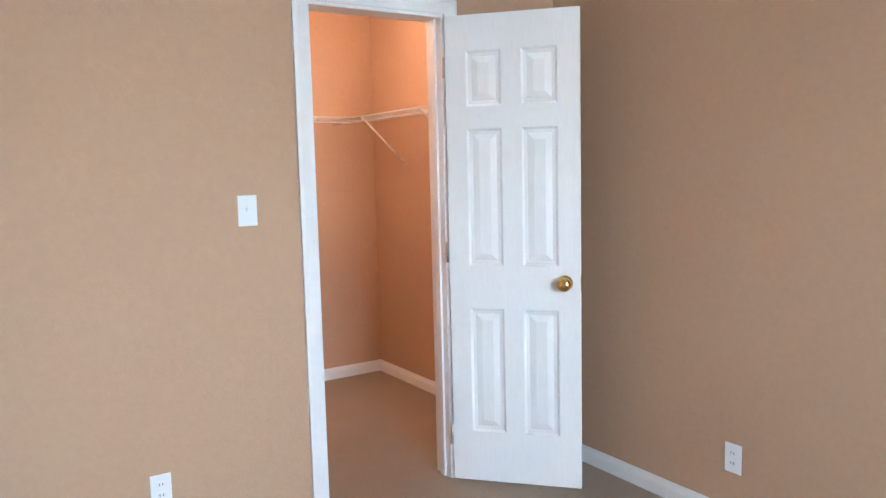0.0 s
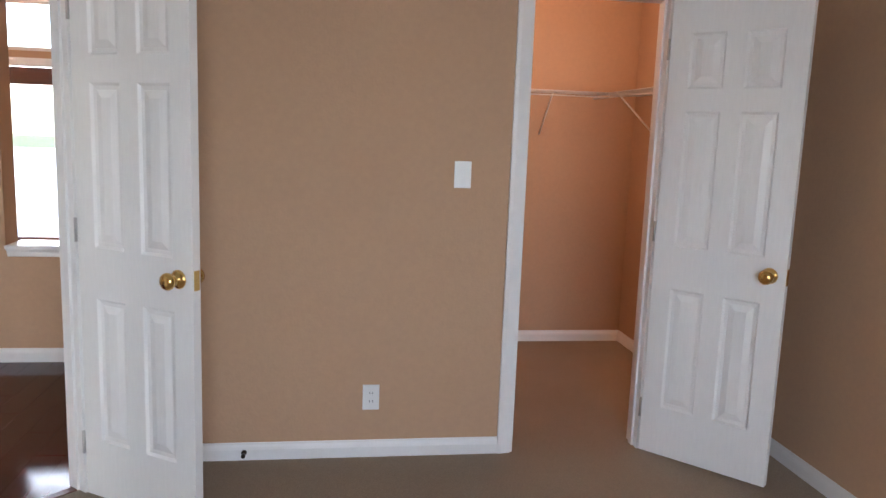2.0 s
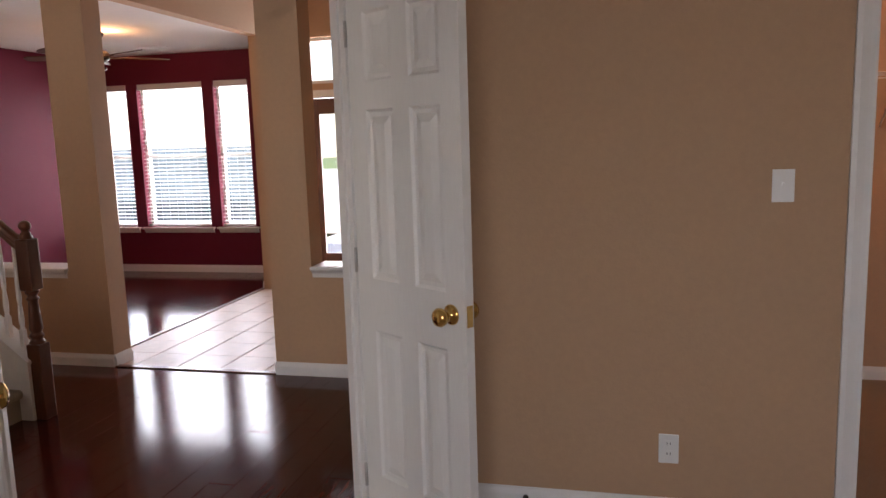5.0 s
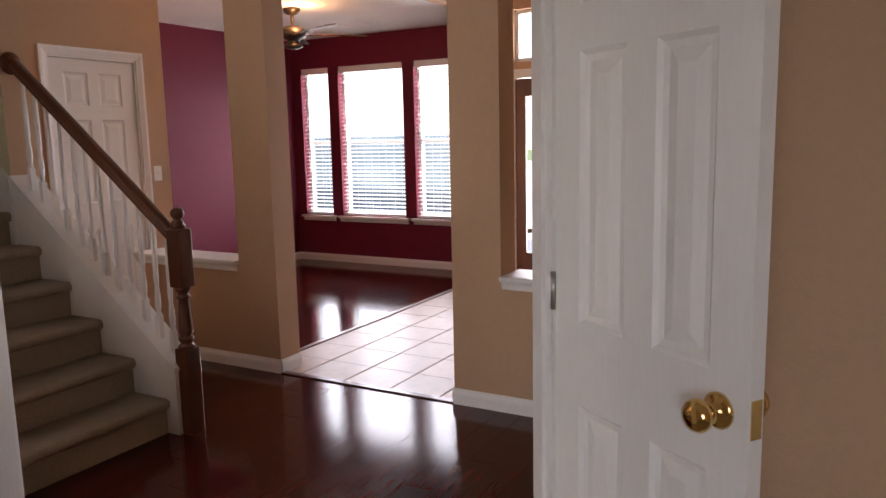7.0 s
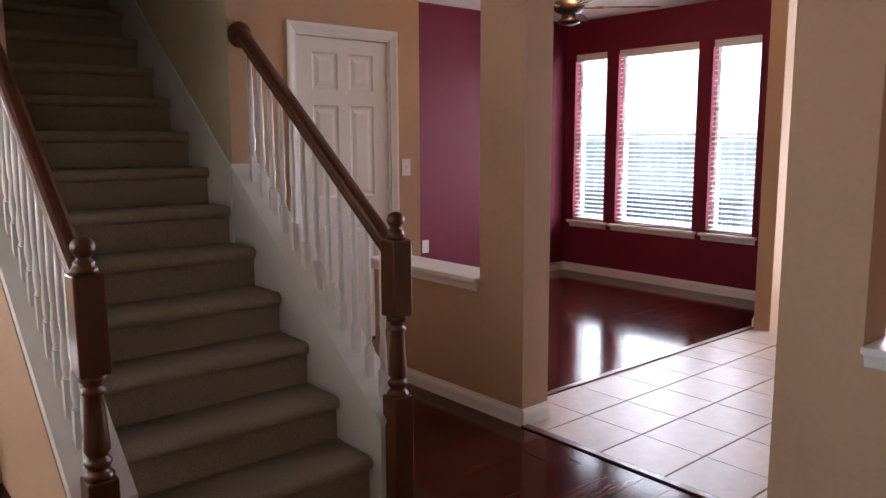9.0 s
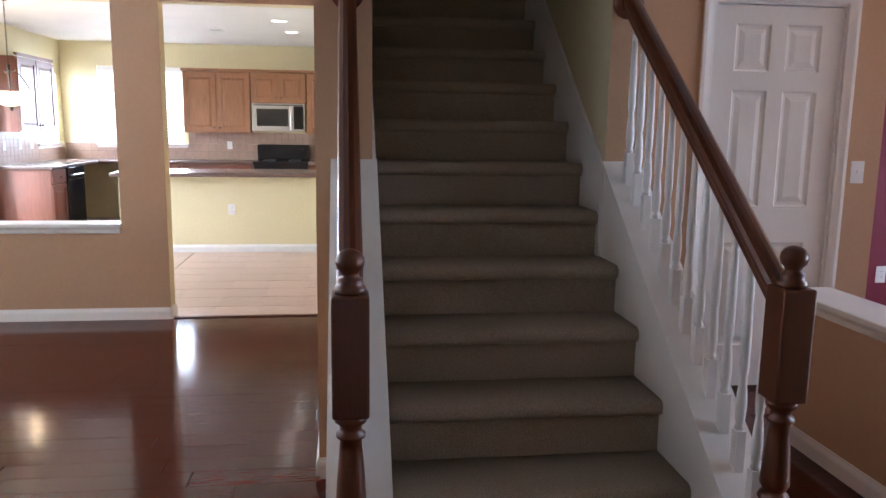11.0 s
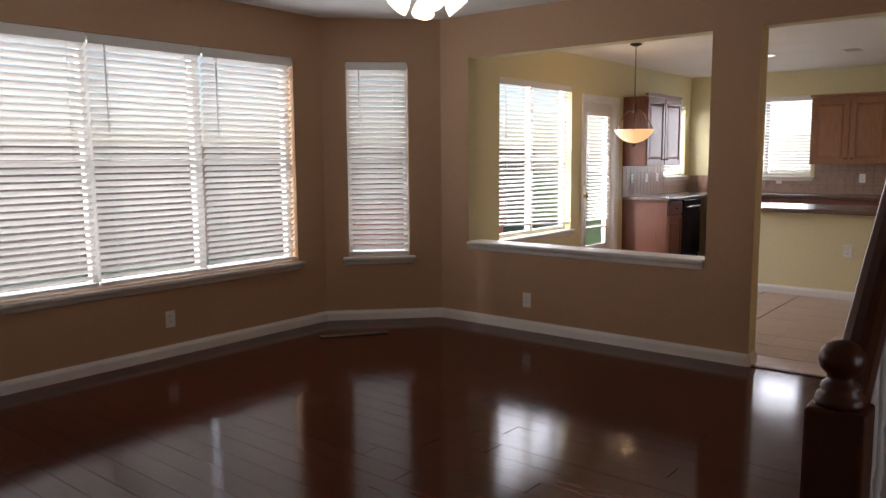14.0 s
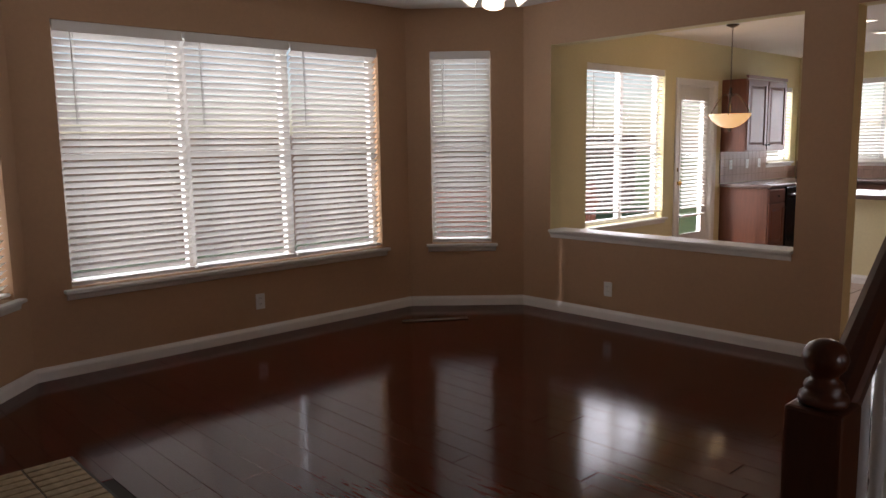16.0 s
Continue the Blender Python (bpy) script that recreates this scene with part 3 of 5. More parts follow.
# ---- windows and blinds ----
def window(name, m, width, z0, z1, thick=0.14, blinds=1, tilt=38, watts=60, mullions=0, label="white framed window with closed blinds", gap=0.0, slant=0.0, sill=True, colour=(0.95, 0.98, 1.0), rail_mid=True, blind_label="white horizontal slat blind, lowered"):
    """Local x across the opening, y outward through the wall, z up."""
    d = thing(name, m, label, "window", kind="structure")
    h = z1 - z0
    yf = thick - 0.055
    for nm, a in (("window_frame", (0, 0.035, yf, thick, z0, z1)), ("window_frame", (width - 0.035, width, yf, thick, z0, z1)), ("window_frame", (0.035, width - 0.035, yf, thick, z0, z0 + 0.04)), ("window_frame", (0.035, width - 0.035, yf, thick, z1 - 0.035, z1))):
        part(nm, bm_box(*a), WHITE, d)
    xs = [0.035 + (width - 0.07) * i / (mullions + 1) for i in range(mullions + 2)]
    for x in xs[1:-1]:
        part("mullion", bm_box(x - 0.03, x + 0.03, yf - 0.002, thick + 0.002, z0 + 0.04, z1 - 0.035), WHITE, d)
    zm = z0 + h * 0.5
    for a, b in zip(xs, xs[1:]):
        if rail_mid:
            part("meeting_rail", bm_box(a, b, yf + 0.01, thick - 0.01, zm - 0.018, zm + 0.018), WHITE, d)
        p = part("pane", bm_box(a, b, thick - 0.03, thick - 0.026, z0 + 0.03, z1 - 0.03), GLASS, d, "clear window pane")
        p.visible_shadow = False
    if sill:
        bm = bmesh.new()
        box(bm, -0.05, width + 0.05, -0.05, yf, z0 - 0.024, z0 - 0.0005, bevel=0.005)
        part("window_sill", bm, WHITE, d)
        bm = bmesh.new()
        sweep(bm, [(0, 0), (0.012, 0.006), (0.018, 0.03), (0.03, 0.045), (0, 0.045)], (-0.035, -0.001, z0 - 0.069), (width + 0.035, -0.001, z0 - 0.069))
        part("sill_apron", bm, WHITE, d)
    # slat blinds
    bw = width / blinds
    pitch = 0.0435
    for k in range(blinds):
        x0, x1 = k * bw + 0.008, (k + 1) * bw - 0.008
        b = thing("window_blind", m @ Matrix.Translation((x0, 0.038, 0)), blind_label, "blind", "window blinds")
        w = x1 - x0
        part("valance", bm_box(0, w, -0.034, -0.022, z1 - 0.07, z1 - 0.002, bevel=0.003), WHITE, b)
        part("headrail", bm_box(0, w, -0.021, 0.03, z1 - 0.048, z1 - 0.002), WHITE, b)
        low = z0 + 0.03 + gap
        n = int((z1 - 0.075 - low) / pitch)
        bm = bmesh.new()
        bw2 = 0.0245
        prof = [(-bw2, 0.0), (-bw2 * 0.4, 0.0028), (bw2 * 0.4, 0.0028), (bw2, 0.0), (bw2 * 0.4, 0.0012), (-bw2 * 0.4, 0.0012)]
        c, s_ = math.cos(radians(tilt)), math.sin(radians(tilt))
        prof = [(p * c - q * s_, p * s_ + q * c) for p, q in prof]
        lo = [bm.verts.new((0.004, p, q)) for p, q in prof]
        hi = [bm.verts.new((w - 0.004, p, q)) for p, q in prof]
        for i in range(6):
            bm.faces.new((lo[i], lo[(i + 1) % 6], hi[(i + 1) % 6], hi[i]))
        bm.faces.new(lo)
        bm.faces.new(hi)
        slat = mesh_of("slat", bm, SLAT)
        rnd = random.Random(k + 7)
        for i in range(n):
            z = z1 - 0.085 - i * pitch
            f = max(0.0, (i / n - 0.75) * 4) * slant
            piece("slat", slat, Matrix.Translation((0, 0, z)) @ Matrix.Rotation(f * 0.5, 4, "Y") @ Matrix.Rotation(radians(rnd.uniform(-0.8, 0.8)), 4, "X"), b)
        zb = z1 - 0.085 - n * pitch
        bm = bmesh.new()
        box(bm, 0.002, w - 0.002, -0.026, 0.026, -0.01, 0.008, bevel=0.003)
        r = part("bottom_rail", bm, WHITE, b)
        r.matrix_basis = Matrix.Translation((0, 0, zb)) @ Matrix.Rotation(slant * 0.5, 4, "Y")
        for x in ([0.12, w - 0.12] if w > 0.5 else [0.09, w - 0.09]):
            bm = bmesh.new()
            tube(bm, [(x, -0.026, z1 - 0.07), (x, -0.026, zb)], 0.0012, 5)
            part("ladder_cord", bm, WHITE, b)
        if w > 0.4:
            bm = bmesh.new()
            tube(bm, [(0.10, -0.040, z1 - 0.07), (0.102, -0.041, z1 - 0.62)], 0.004, 6)
            part("tilt_wand", bm, WHITE, b, "blind tilt wand")
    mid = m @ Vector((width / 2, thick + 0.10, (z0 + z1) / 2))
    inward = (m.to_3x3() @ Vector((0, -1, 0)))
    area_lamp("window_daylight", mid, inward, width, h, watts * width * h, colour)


def facing(p, yaw):
    return pose(p[0], p[1], 0, 0, 0, yaw)


# family bay: local x runs so that outward is +y
window("window_1", facing((-1.81, YB), 180), 2.48, WZ0, WZ1, 0.14, 3, -40, 32, 2, "white triple window with lowered blinds")
u21 = (Vector(C1) - Vector(C2)).normalized()
q = Vector(C2) + u21 * NW[0]
window("window_2", facing((q.x, q.y), math.degrees(math.atan2(u21.y, u21.x))), NW[1] - NW[0], WZ0, WZ1, 0.14, 1, -44, 32, 0, "narrow white window with lowered blind")
u43 = (Vector(C3) - Vector(C4)).normalized()
q = Vector(C4) + u43 * (EASTLEN - NWE[1])
window("window_3", facing((q.x, q.y), math.degrees(math.atan2(u43.y, u43.x))), NW[1] - NW[0], WZ0, WZ1, 0.14, 1, -40, 32, 0, "narrow white window with lowered blind")
# dining room
for i, (a, b) in enumerate(DW):
    window("window_%d" % (4 + i), facing((a, 8.91), 0), b - a, 0.54, 2.215, 0.14, 1, 12, 34, 0, "white dining room window with open blinds", colour=(0.93, 0.96, 1.0), blind_label="white horizontal slat blind with open slats")
# kitchen
window("window_7", facing((KW[1], YKB), 180), KW[1] - KW[0], 0.56, 2.18, 0.14, 1, 24, 62, 1, "white breakfast window with a raised crooked blind", gap=0.10, slant=0.10)
window("window_8", facing((-10.55, YKB), 180), 0.75, 1.10, 2.12, 0.14, 1, 20, 105, 0, "white window over the kitchen counter")
window("window_9", facing((KX, -0.20), 90), 1.20, 1.10, 2.20, 0.12, 1, 24, 105, 1, "white kitchen window with lowered blind")
# unseen window, added so its area lamp brightens the study
window("window_10", facing((XE - 0.9, -1.0), 180), 1.6, 0.6, 2.2, 0.12, 2, 10, 22, 1, "unseen study window added to light the room, blinds open", colour=(0.9, 0.95, 1.0))


# ---- glazed doors ----
def glazed_door(name, m, width, height, mat, lite, label, blind):
    d = thing(name, m, label, "door", "entry doors")
    x0, x1, z0, z1 = lite
    for nm, a in (("stile", (0, x0, 0, 0.045, 0.01, height)), ("stile", (x1, width, 0, 0.045, 0.01, height)), ("rail", (x0, x1, 0, 0.045, 0.01, z0)), ("rail", (x0, x1, 0, 0.045, z1, height))):
        part(nm, bm_box(*a, bevel=0.003), mat, d)
    p = part("pane", bm_box(x0, x1, 0.020, 0.025, z0, z1), GLASS, d, "clear glass door lite")
    p.visible_shadow = False
    for a in ((x0 - 0.012, x0 + 0.012, -0.008, 0.0, z0, z1), (x1 - 0.012, x1 + 0.012, -0.008, 0.0, z0, z1), (x0 + 0.012, x1 - 0.012, -0.008, 0.0, z0 - 0.012, z0 + 0.012), (x0 + 0.012, x1 - 0.012, -0.008, 0.0, z1 - 0.012, z1 + 0.012)):
        part("lite_moulding", bm_box(*a), mat, d)
    if blind:
        bm = bm_box(0.0, x1 - x0 + 0.03, -0.0225, 0.0225, -0.0012, 0.0012)
        bmesh.ops.rotate(bm, verts=bm.verts, matrix=Matrix.Rotation(radians(28), 3, "X"))
        slat = mesh_of("slat", bm, SLAT)
        bl = thing("door_blind", m @ Matrix.Translation((x0 - 0.015, -0.035, 0)), "white slat blind hanging on a glazed door", "blind", "window blinds")
        part("headrail", bm_box(0, x1 - x0 + 0.03, -0.022, 0.022, z1 - 0.01, z1 + 0.03), WHITE, bl)
        for i in range(int((z1 - z0 - 0.28) / 0.042)):
            piece("slat", slat, Matrix.Translation((0, 0, z1 - 0.03 - i * 0.042)), bl)
        part("bottom_rail", bm_box(0, x1 - x0 + 0.03, -0.022, 0.022, z0 + 0.22, z0 + 0.24), WHITE, bl)
    knob(d, 0.07 if blind else width - 0.07, 0.92, 0, -1)
    part("deadbolt", bm_box((0.045 if blind else width - 0.095), (0.095 if blind else width - 0.045), -0.012, 0, 1.05, 1.10, bevel=0.004), BRASS, d, "brass deadbolt")
    return d


casing("door_frame_4", facing((-8.20, YKB), 180), 0.84, 2.05, 0.14, both=False)
glazed_door("patio_door", facing((-8.215, YKB - 0.05), 180), 0.81, 2.03, WHITE, (0.14, 0.67, 0.30, 1.88), "white glazed patio door with a slat blind", True)
area_lamp("patio_daylight", (-8.62, YKB - 0.25, 1.1), (0, 1, 0), 0.5, 1.5, 80)
casing("door_frame_5", facing((-1.75, 8.91), 0), 1.2, 1.98, 0.12, w=0.07, both=False)
glazed_door("front_door", facing((-1.735, 8.93), 0), 0.80, 1.96, OAK, (0.10, 0.70, 0.22, 1.80), "dark stained front door with a large glass lite", False)
sl = thing("door_sidelight", facing((-0.93, 8.93), 0), "dark stained glazed sidelight beside the front door", "sidelight", "entry doors")
for a in ((0, 0.05, 0, 0.045, 0.01, 1.96), (0.31, 0.36, 0, 0.045, 0.01, 1.96), (0.05, 0.31, 0, 0.045, 0.01, 0.22), (0.05, 0.31, 0, 0.045, 1.80, 1.96)):
    part("frame", bm_box(*a, bevel=0.003), OAK, sl)
part("pane", bm_box(0.05, 0.31, 0.02, 0.025, 0.22, 1.80), GLASS, sl).visible_shadow = False
tr = thing("window_11", facing((-1.75, 8.91), 0), "white framed transom window above the front door", "window", kind="structure")
for a in ((0, 0.04, 0.06, 0.11, 2.12, 2.62), (1.16, 1.2, 0.06, 0.11, 2.12, 2.62), (0.04, 1.16, 0.06, 0.11, 2.12, 2.16), (0.04, 1.16, 0.06, 0.11, 2.58, 2.62)):
    part("window_frame", bm_box(*a), WHITE, tr)
part("pane", bm_box(0.04, 1.16, 0.08, 0.084, 2.16, 2.58), GLASS, tr).visible_shadow = False
area_lamp("entry_daylight", (-1.15, 9.3, 1.4), (0, -1, 0), 1.3, 2.6, 125, (0.95, 0.97, 1.0))


# ---- ledges on half walls ----
def ledge(m, length, depth, label):
    d = thing("ledge_cap", m, label, "ledge", "half-wall ledges", "structure")
    part("cap", bm_box(-0.03, length + 0.03, -0.035, depth + 0.035, 0, 0.025, bevel=0.006), WHITE, d)
    for y, s in ((-0.001, 0), (depth + 0.001, 1)):
        bm = bmesh.new()
        pr = [(0, 0), (0.010, 0.004), (0.014, 0.028), (0.026, 0.045), (0, 0.045)]
        if s == 0:
            sweep(bm, pr, (-0.022, y, -0.046), (length + 0.022, y, -0.046))
        else:
            sweep(bm, pr, (length + 0.022, y, -0.046), (-0.022, y, -0.046))
        part("moulding", bm, WHITE, d)


ledge(pose(XK, PT0 + 0.032, LEDGE + 0.001, 0, 0, 90), PT1 - PT0 - 0.064, 0.14, "white painted pass-through ledge")
ledge(pose(-2.95, YH, 0.661, 0, 0, 0), -2.04 + 2.95 - 0.032, 0.18, "white painted half-wall ledge by the stair")
ledge(pose(-0.25 + 0.032, YH, 0.691, 0, 0, 0), 0.80 - 0.064, 0.18, "white painted half-wall ledge by the entry")


# ---- stair ----
stair = thing("staircase", pose(0, 0, 0), "straight carpeted staircase with taupe carpet and white skirts", "staircase", kind="structure")


def nose(k):
    return SX0 - TREAD * (k - 1)


for k in range(1, NSTEP + 1):
    x, z = nose(k), RISE * k
    deep = TREAD + 0.03 if k < NSTEP else 1.2
    prof = [(x - 0.028, z - RISE), (x - 0.028, z - 0.052)]
    for a in range(0, 181, 30):
        prof.append((x - 0.026 + 0.026 * math.sin(radians(a)), z - 0.026 - 0.026 * math.cos(radians(a))))
    prof += [(x - deep, z), (x - deep, z - RISE)]
    bm = bmesh.new()
    n = 14
    rows = []
    for j in range(n + 1):
        y = SY0 + (SY1 - SY0) * j / n
        rows.append([bm.verts.new((p[0] + noise.noise((y * 7, k, i)) * 0.003, y, p[1] + noise.noise((y * 6, k + 9, i)) * 0.002)) for i, p in enumerate(prof)])
    for a, b in zip(rows, rows[1:]):
        for i in range(len(prof)):
            f = bm.faces.new((a[i], a[(i + 1) % len(prof)], b[(i + 1) % len(prof)], b[i]))
            f.smooth = 2 <= i <= 8
    bm.faces.new(rows[0])
    bm.faces.new(rows[-1])
    part("step", bm, STAIRCARPET, stair)

SLOPE = RISE / TREAD


def curb(name, y0, y1, x0, x1, lift, label, down=None, mat=WHITE):
    """A sloping closed stringer from x0 up to x1 with its top line lift above the nosings."""
    bm = bmesh.new()
    def top(x):
        return RISE + (SX0 - x) * SLOPE + lift
    pts = [(x0, 0.0), (x0, top(x0)), (x1, top(x1)), (x1, 0.0 if down is None else top(x1) - down)]
    if down is not None:
        pts[0:1] = [(x0, max(0.0, top(x0) - down))]
    a = [bm.verts.new((x, y0, z)) for x, z in pts]
    b = [bm.verts.new((x, y1, z)) for x, z in pts]
    for i in range(4):
        bm.faces.new((a[i], a[(i + 1) % 4], b[(i + 1) % 4], b[i]))
    bm.faces.new(a)
    bm.faces.new(b)
    return part(name, bm, mat, stair, label)


CURB = 0.19
SXF = -1.53
curb("stringer", SN - 0.003, SN + 0.125, SXF, WX, CURB, "white closed stringer")
curb("stringer", SS - 0.142, SS + 0.008, SXF, WX, CURB, "white closed stringer")
curb("stringer_cap", SN - 0.012, SN + 0.140, SXF + 0.008, WX + 0.001, CURB + 0.018, "white rounded curb cap", 0.017)
curb("stringer_cap", SS - 0.154, SS + 0.017, SXF + 0.008, WX + 0.001, CURB + 0.018, "white rounded curb cap", 0.017)
curb("knee_wall", SS - 0.147, SS - 0.1425, SXF - 0.02, WX, CURB - 0.10, "tan painted knee wall under the balustrade", mat=TAN)
curb("knee_wall", SN + 0.1255, SN + 0.130, SXF - 0.02, WX, CURB - 0.10, "tan painted knee wall under the balustrade", mat=TAN)
for y0, y1 in ((SN - 0.014, SN - 0.001), (SS + 0.001, SS + 0.014)):
    curb("skirt_board", y0, y1, WX - 0.002, -5.6, CURB, "white skirt board", 0.5)

NEWEL_X, NR_Y, NL_Y = -1.505, 4.425, 3.37


def newel(y, label):
    d = thing("newel_post", pose(NEWEL_X, y, 0), label, "newel post", "stair newels")
    w = 0.042
    part("base_block", bm_box(-w, w, -w, w, 0, 0.43, bevel=0.005), OAK, d)
    bm = bmesh.new()
    lathe(bm, [(0.040, 0.43), (0.043, 0.438), (0.036, 0.448), (0.028, 0.456), (0.034, 0.466), (0.039, 0.476), (0.034, 0.486), (0.026, 0.494), (0.031, 0.502), (0.036, 0.512), (0.035, 0.53), (0.032, 0.58), (0.027, 0.645), (0.025, 0.672), (0.034, 0.679), (0.034, 0.687), (0.025, 0.693), (0.026, 0.706), (0.037, 0.716), (0.038, 0.726), (0.034, 0.732)], 20)
    part("turned_shaft", bm, OAK, d)
    part("upper_block", bm_box(-w, w, -w, w, 0.732, 1.015, bevel=0.006), OAK, d)
    bm = bmesh.new()
    lathe(bm, [(0.034, 1.015), (0.036, 1.022), (0.034, 1.031), (0.027, 1.036), (0.029, 1.042), (0.027, 1.048), (0.019, 1.055), (0.021, 1.063), (0.029, 1.071), (0.033, 1.084), (0.031, 1.096), (0.024, 1.107), (0.013, 1.113), (0.004, 1.115)], 20)
    part("ball_cap", bm, OAK, d)


newel(NR_Y, "turned stained oak newel post at the stair foot")
newel(NL_Y, "turned stained oak newel post at the stair foot")


RAIL0 = 0.975
RAIL_SLOPE = 0.775


def handrail(y):
    d = thing("handrail", pose(0, 0, 0), "stained oak stair handrail between newel and wall", "handrail", "stair handrails")
    bm = bmesh.new()
    a, b = (NEWEL_X - 0.03, y, RAIL0), (WX + 0.028, y, RAIL0 + RAIL_SLOPE * (NEWEL_X - WX - 0.058))
    prof = [(-0.022, -0.03), (0.022, -0.03), (0.024, -0.012), (0.030, 0.0), (0.031, 0.012), (0.026, 0.024), (0.014, 0.031), (0, 0.033), (-0.014, 0.031), (-0.026, 0.024), (-0.031, 0.012), (-0.030, 0.0), (-0.024, -0.012)]
    sweep(bm, prof, a, b)
    part("rail", bm, OAKRAIL, d)
    bm = bmesh.new()
    lathe(bm, [(0.06, 0), (0.06, 0.012), (0.048, 0.02), (0.04, 0.022), (0.036, 0.03)], 20, Matrix.Translation((WX, y, b[2])) @ Matrix.Rotation(radians(90), 4, "Y"))
    part("rosette", bm, OAKRAIL, d, "round oak wall rosette")
    return d


handrail(NR_Y)
handrail(NL_Y)


def baluster_mesh(length):
    bm = bmesh.new()
    box(bm, -0.014, 0.014, -0.014, 0.014, 0, 0.12)
    lathe(bm, [(0.011, 0.12), (0.015, 0.128), (0.010, 0.136), (0.013, 0.15), (0.0155, 0.185), (0.014, 0.22), (0.0095, 0.27), (0.012, 0.278), (0.012, 0.286), (0.0135, 0.295), (0.013, 0.40), (0.0085, length)], 10)
    return mesh_of("baluster", bm, WHITE)


def curb_top(x):
    return RISE + (SX0 - x) * SLOPE + CURB + 0.018


BAL_LEN = RAIL0 - 0.02 - curb_top(NEWEL_X - 0.03) + 0.01
BAL = baluster_mesh(BAL_LEN)
for y, g in ((NR_Y, "balusters beside the hall"), (NL_Y, "balusters beside the family room")):
    for i in range(12):
        x = NEWEL_X - 0.09 - i * 0.092
        ob = piece("baluster", BAL, Matrix.Translation((x, y, curb_top(x) - 0.012)), None)
        tagged(ob, "white turned stair baluster under an oak rail", "baluster", g)


# ---- kitchen ----
def cabinet(name, m, w, depth, z0, z1, doors, mat, label, drawers=False, toe=False):
    """Local x along the front, y back to the wall, z up; front at y = 0."""
    d = thing(name, m, label, "cabinet", "kitchen cabinets")
    b0 = z0 + (0.09 if toe else 0)
    part("body", bm_box(0.002, w - 0.002, 0.02, depth, b0, z1), mat, d)
    if toe:
        part("toe_kick", bm_box(0.002, w - 0.002, 0.07, depth, z0, b0), SLOT, d)
    dw = w / doors
    for k in range(doors):
        a, b = k * dw + 0.012, (k + 1) * dw - 0.012
        lo, hi = b0 + 0.015, z1 - 0.02
        if drawers:
            hi -= 0.17
            dr = part("drawer", bm_box(a, b, 0, 0.02, hi + 0.02, z1 - 0.02, bevel=0.004), mat, d)
            bm = bmesh.new()
            lathe(bm, [(0.006, 0), (0.006, 0.012), (0.013, 0.018), (0.010, 0.026), (0.003, 0.027)], 10, Matrix.Translation(((a + b) / 2, 0, hi + 0.09)) @ Matrix.Rotation(radians(90), 4, "X"))
            part("handle", bm, BRONZE, dr)
        bm = bmesh.new()
        f = 0.055
        for q in ((a, a + f, lo, hi), (b - f, b, lo, hi), (a + f, b - f, lo, lo + f), (a + f, b - f, hi - f, hi)):
            box(bm, q[0], q[1], 0.0, 0.02, q[2], q[3])
        rings = []
        for inset, y in ((0.0, 0.012), (0.012, 0.012), (0.04, 0.004)):
            rings.append([bm.verts.new((x, y, z)) for x, z in ((a + f + inset, lo + f + inset), (b - f - inset, lo + f + inset), (b - f - inset, hi - f - inset), (a + f + inset, hi - f - inset))])
        for r0, r1 in zip(rings, rings[1:]):
            for i in range(4):
                bm.faces.new((r0[i], r0[(i + 1) % 4], r1[(i + 1) % 4], r1[i]))
        bm.faces.new(rings[-1])
        dr = part("door", bm, mat, d)
        bm = bmesh.new()
        hx = b - 0.028 if k % 2 == 0 else a + 0.028
        hz = lo + 0.06 if not toe else hi - 0.06
        lathe(bm, [(0.006, 0), (0.006, 0.012), (0.013, 0.018), (0.010, 0.026), (0.003, 0.027)], 10, Matrix.Translation((hx, 0, hz)) @ Matrix.Rotation(radians(90), 4, "X"))
        part("handle", bm, BRONZE, dr)
    return d


UB, UT, CT = 1.265, 2.13, 0.87
FW = KX + 0.33
CAPS = [(0, 0), (0.03, 0.012), (0.035, 0.04), (0, 0.04)]
cabinet("upper_cabinet", pose(FW, 1.05, 0, 0, 0, 90), 0.94, 0.33, UB, UT, 2, CABINET, "maple upper wall cabinet with two raised-panel doors")
cabinet("upper_cabinet", pose(FW, 1.995, 0, 0, 0, 90), 0.79, 0.33, 1.70, UT, 2, CABINET, "short maple cabinet above the microwave")
cabinet("upper_cabinet", pose(FW, 2.79, 0, 0, 0, 90), 0.53, 0.33, UB, UT, 2, CABINET, "maple upper wall cabinet with two raised-panel doors")
cr = thing("cabinet_crown", pose(0, 0, 0), "maple crown moulding along the upper cabinets", "moulding", "kitchen cabinets")
bm = bmesh.new()
sweep(bm, CAPS, (FW, 1.04, UT), (FW, 3.34, UT))
part("moulding", bm, CABINET, cr)
bm = bmesh.new()
mw = thing("microwave_oven", pose(FW - 0.02, 2.005, 0, 0, 0, 90), "stainless over-range microwave with a dark window", "microwave", "kitchen appliances")
part("body", bm_box(0, 0.76, 0.0, 0.38, 1.295, 1.695, bevel=0.006), STEEL, mw)
part("window", bm_box(0.07, 0.52, -0.006, 0.0, 1.37, 1.62), BLACK, mw, "dark microwave window")
part("control_panel", bm_box(0.60, 0.74, -0.006, 0.0, 1.33, 1.66), BLACK, mw)
part("handle", bm_box(0.55, 0.575, -0.04, -0.006, 1.34, 1.65, bevel=0.008), STEEL, mw)
part("vent", bm_box(0.03, 0.73, -0.004, 0.0, 1.665, 1.682), SLOT, mw)
BX = KX + 0.62
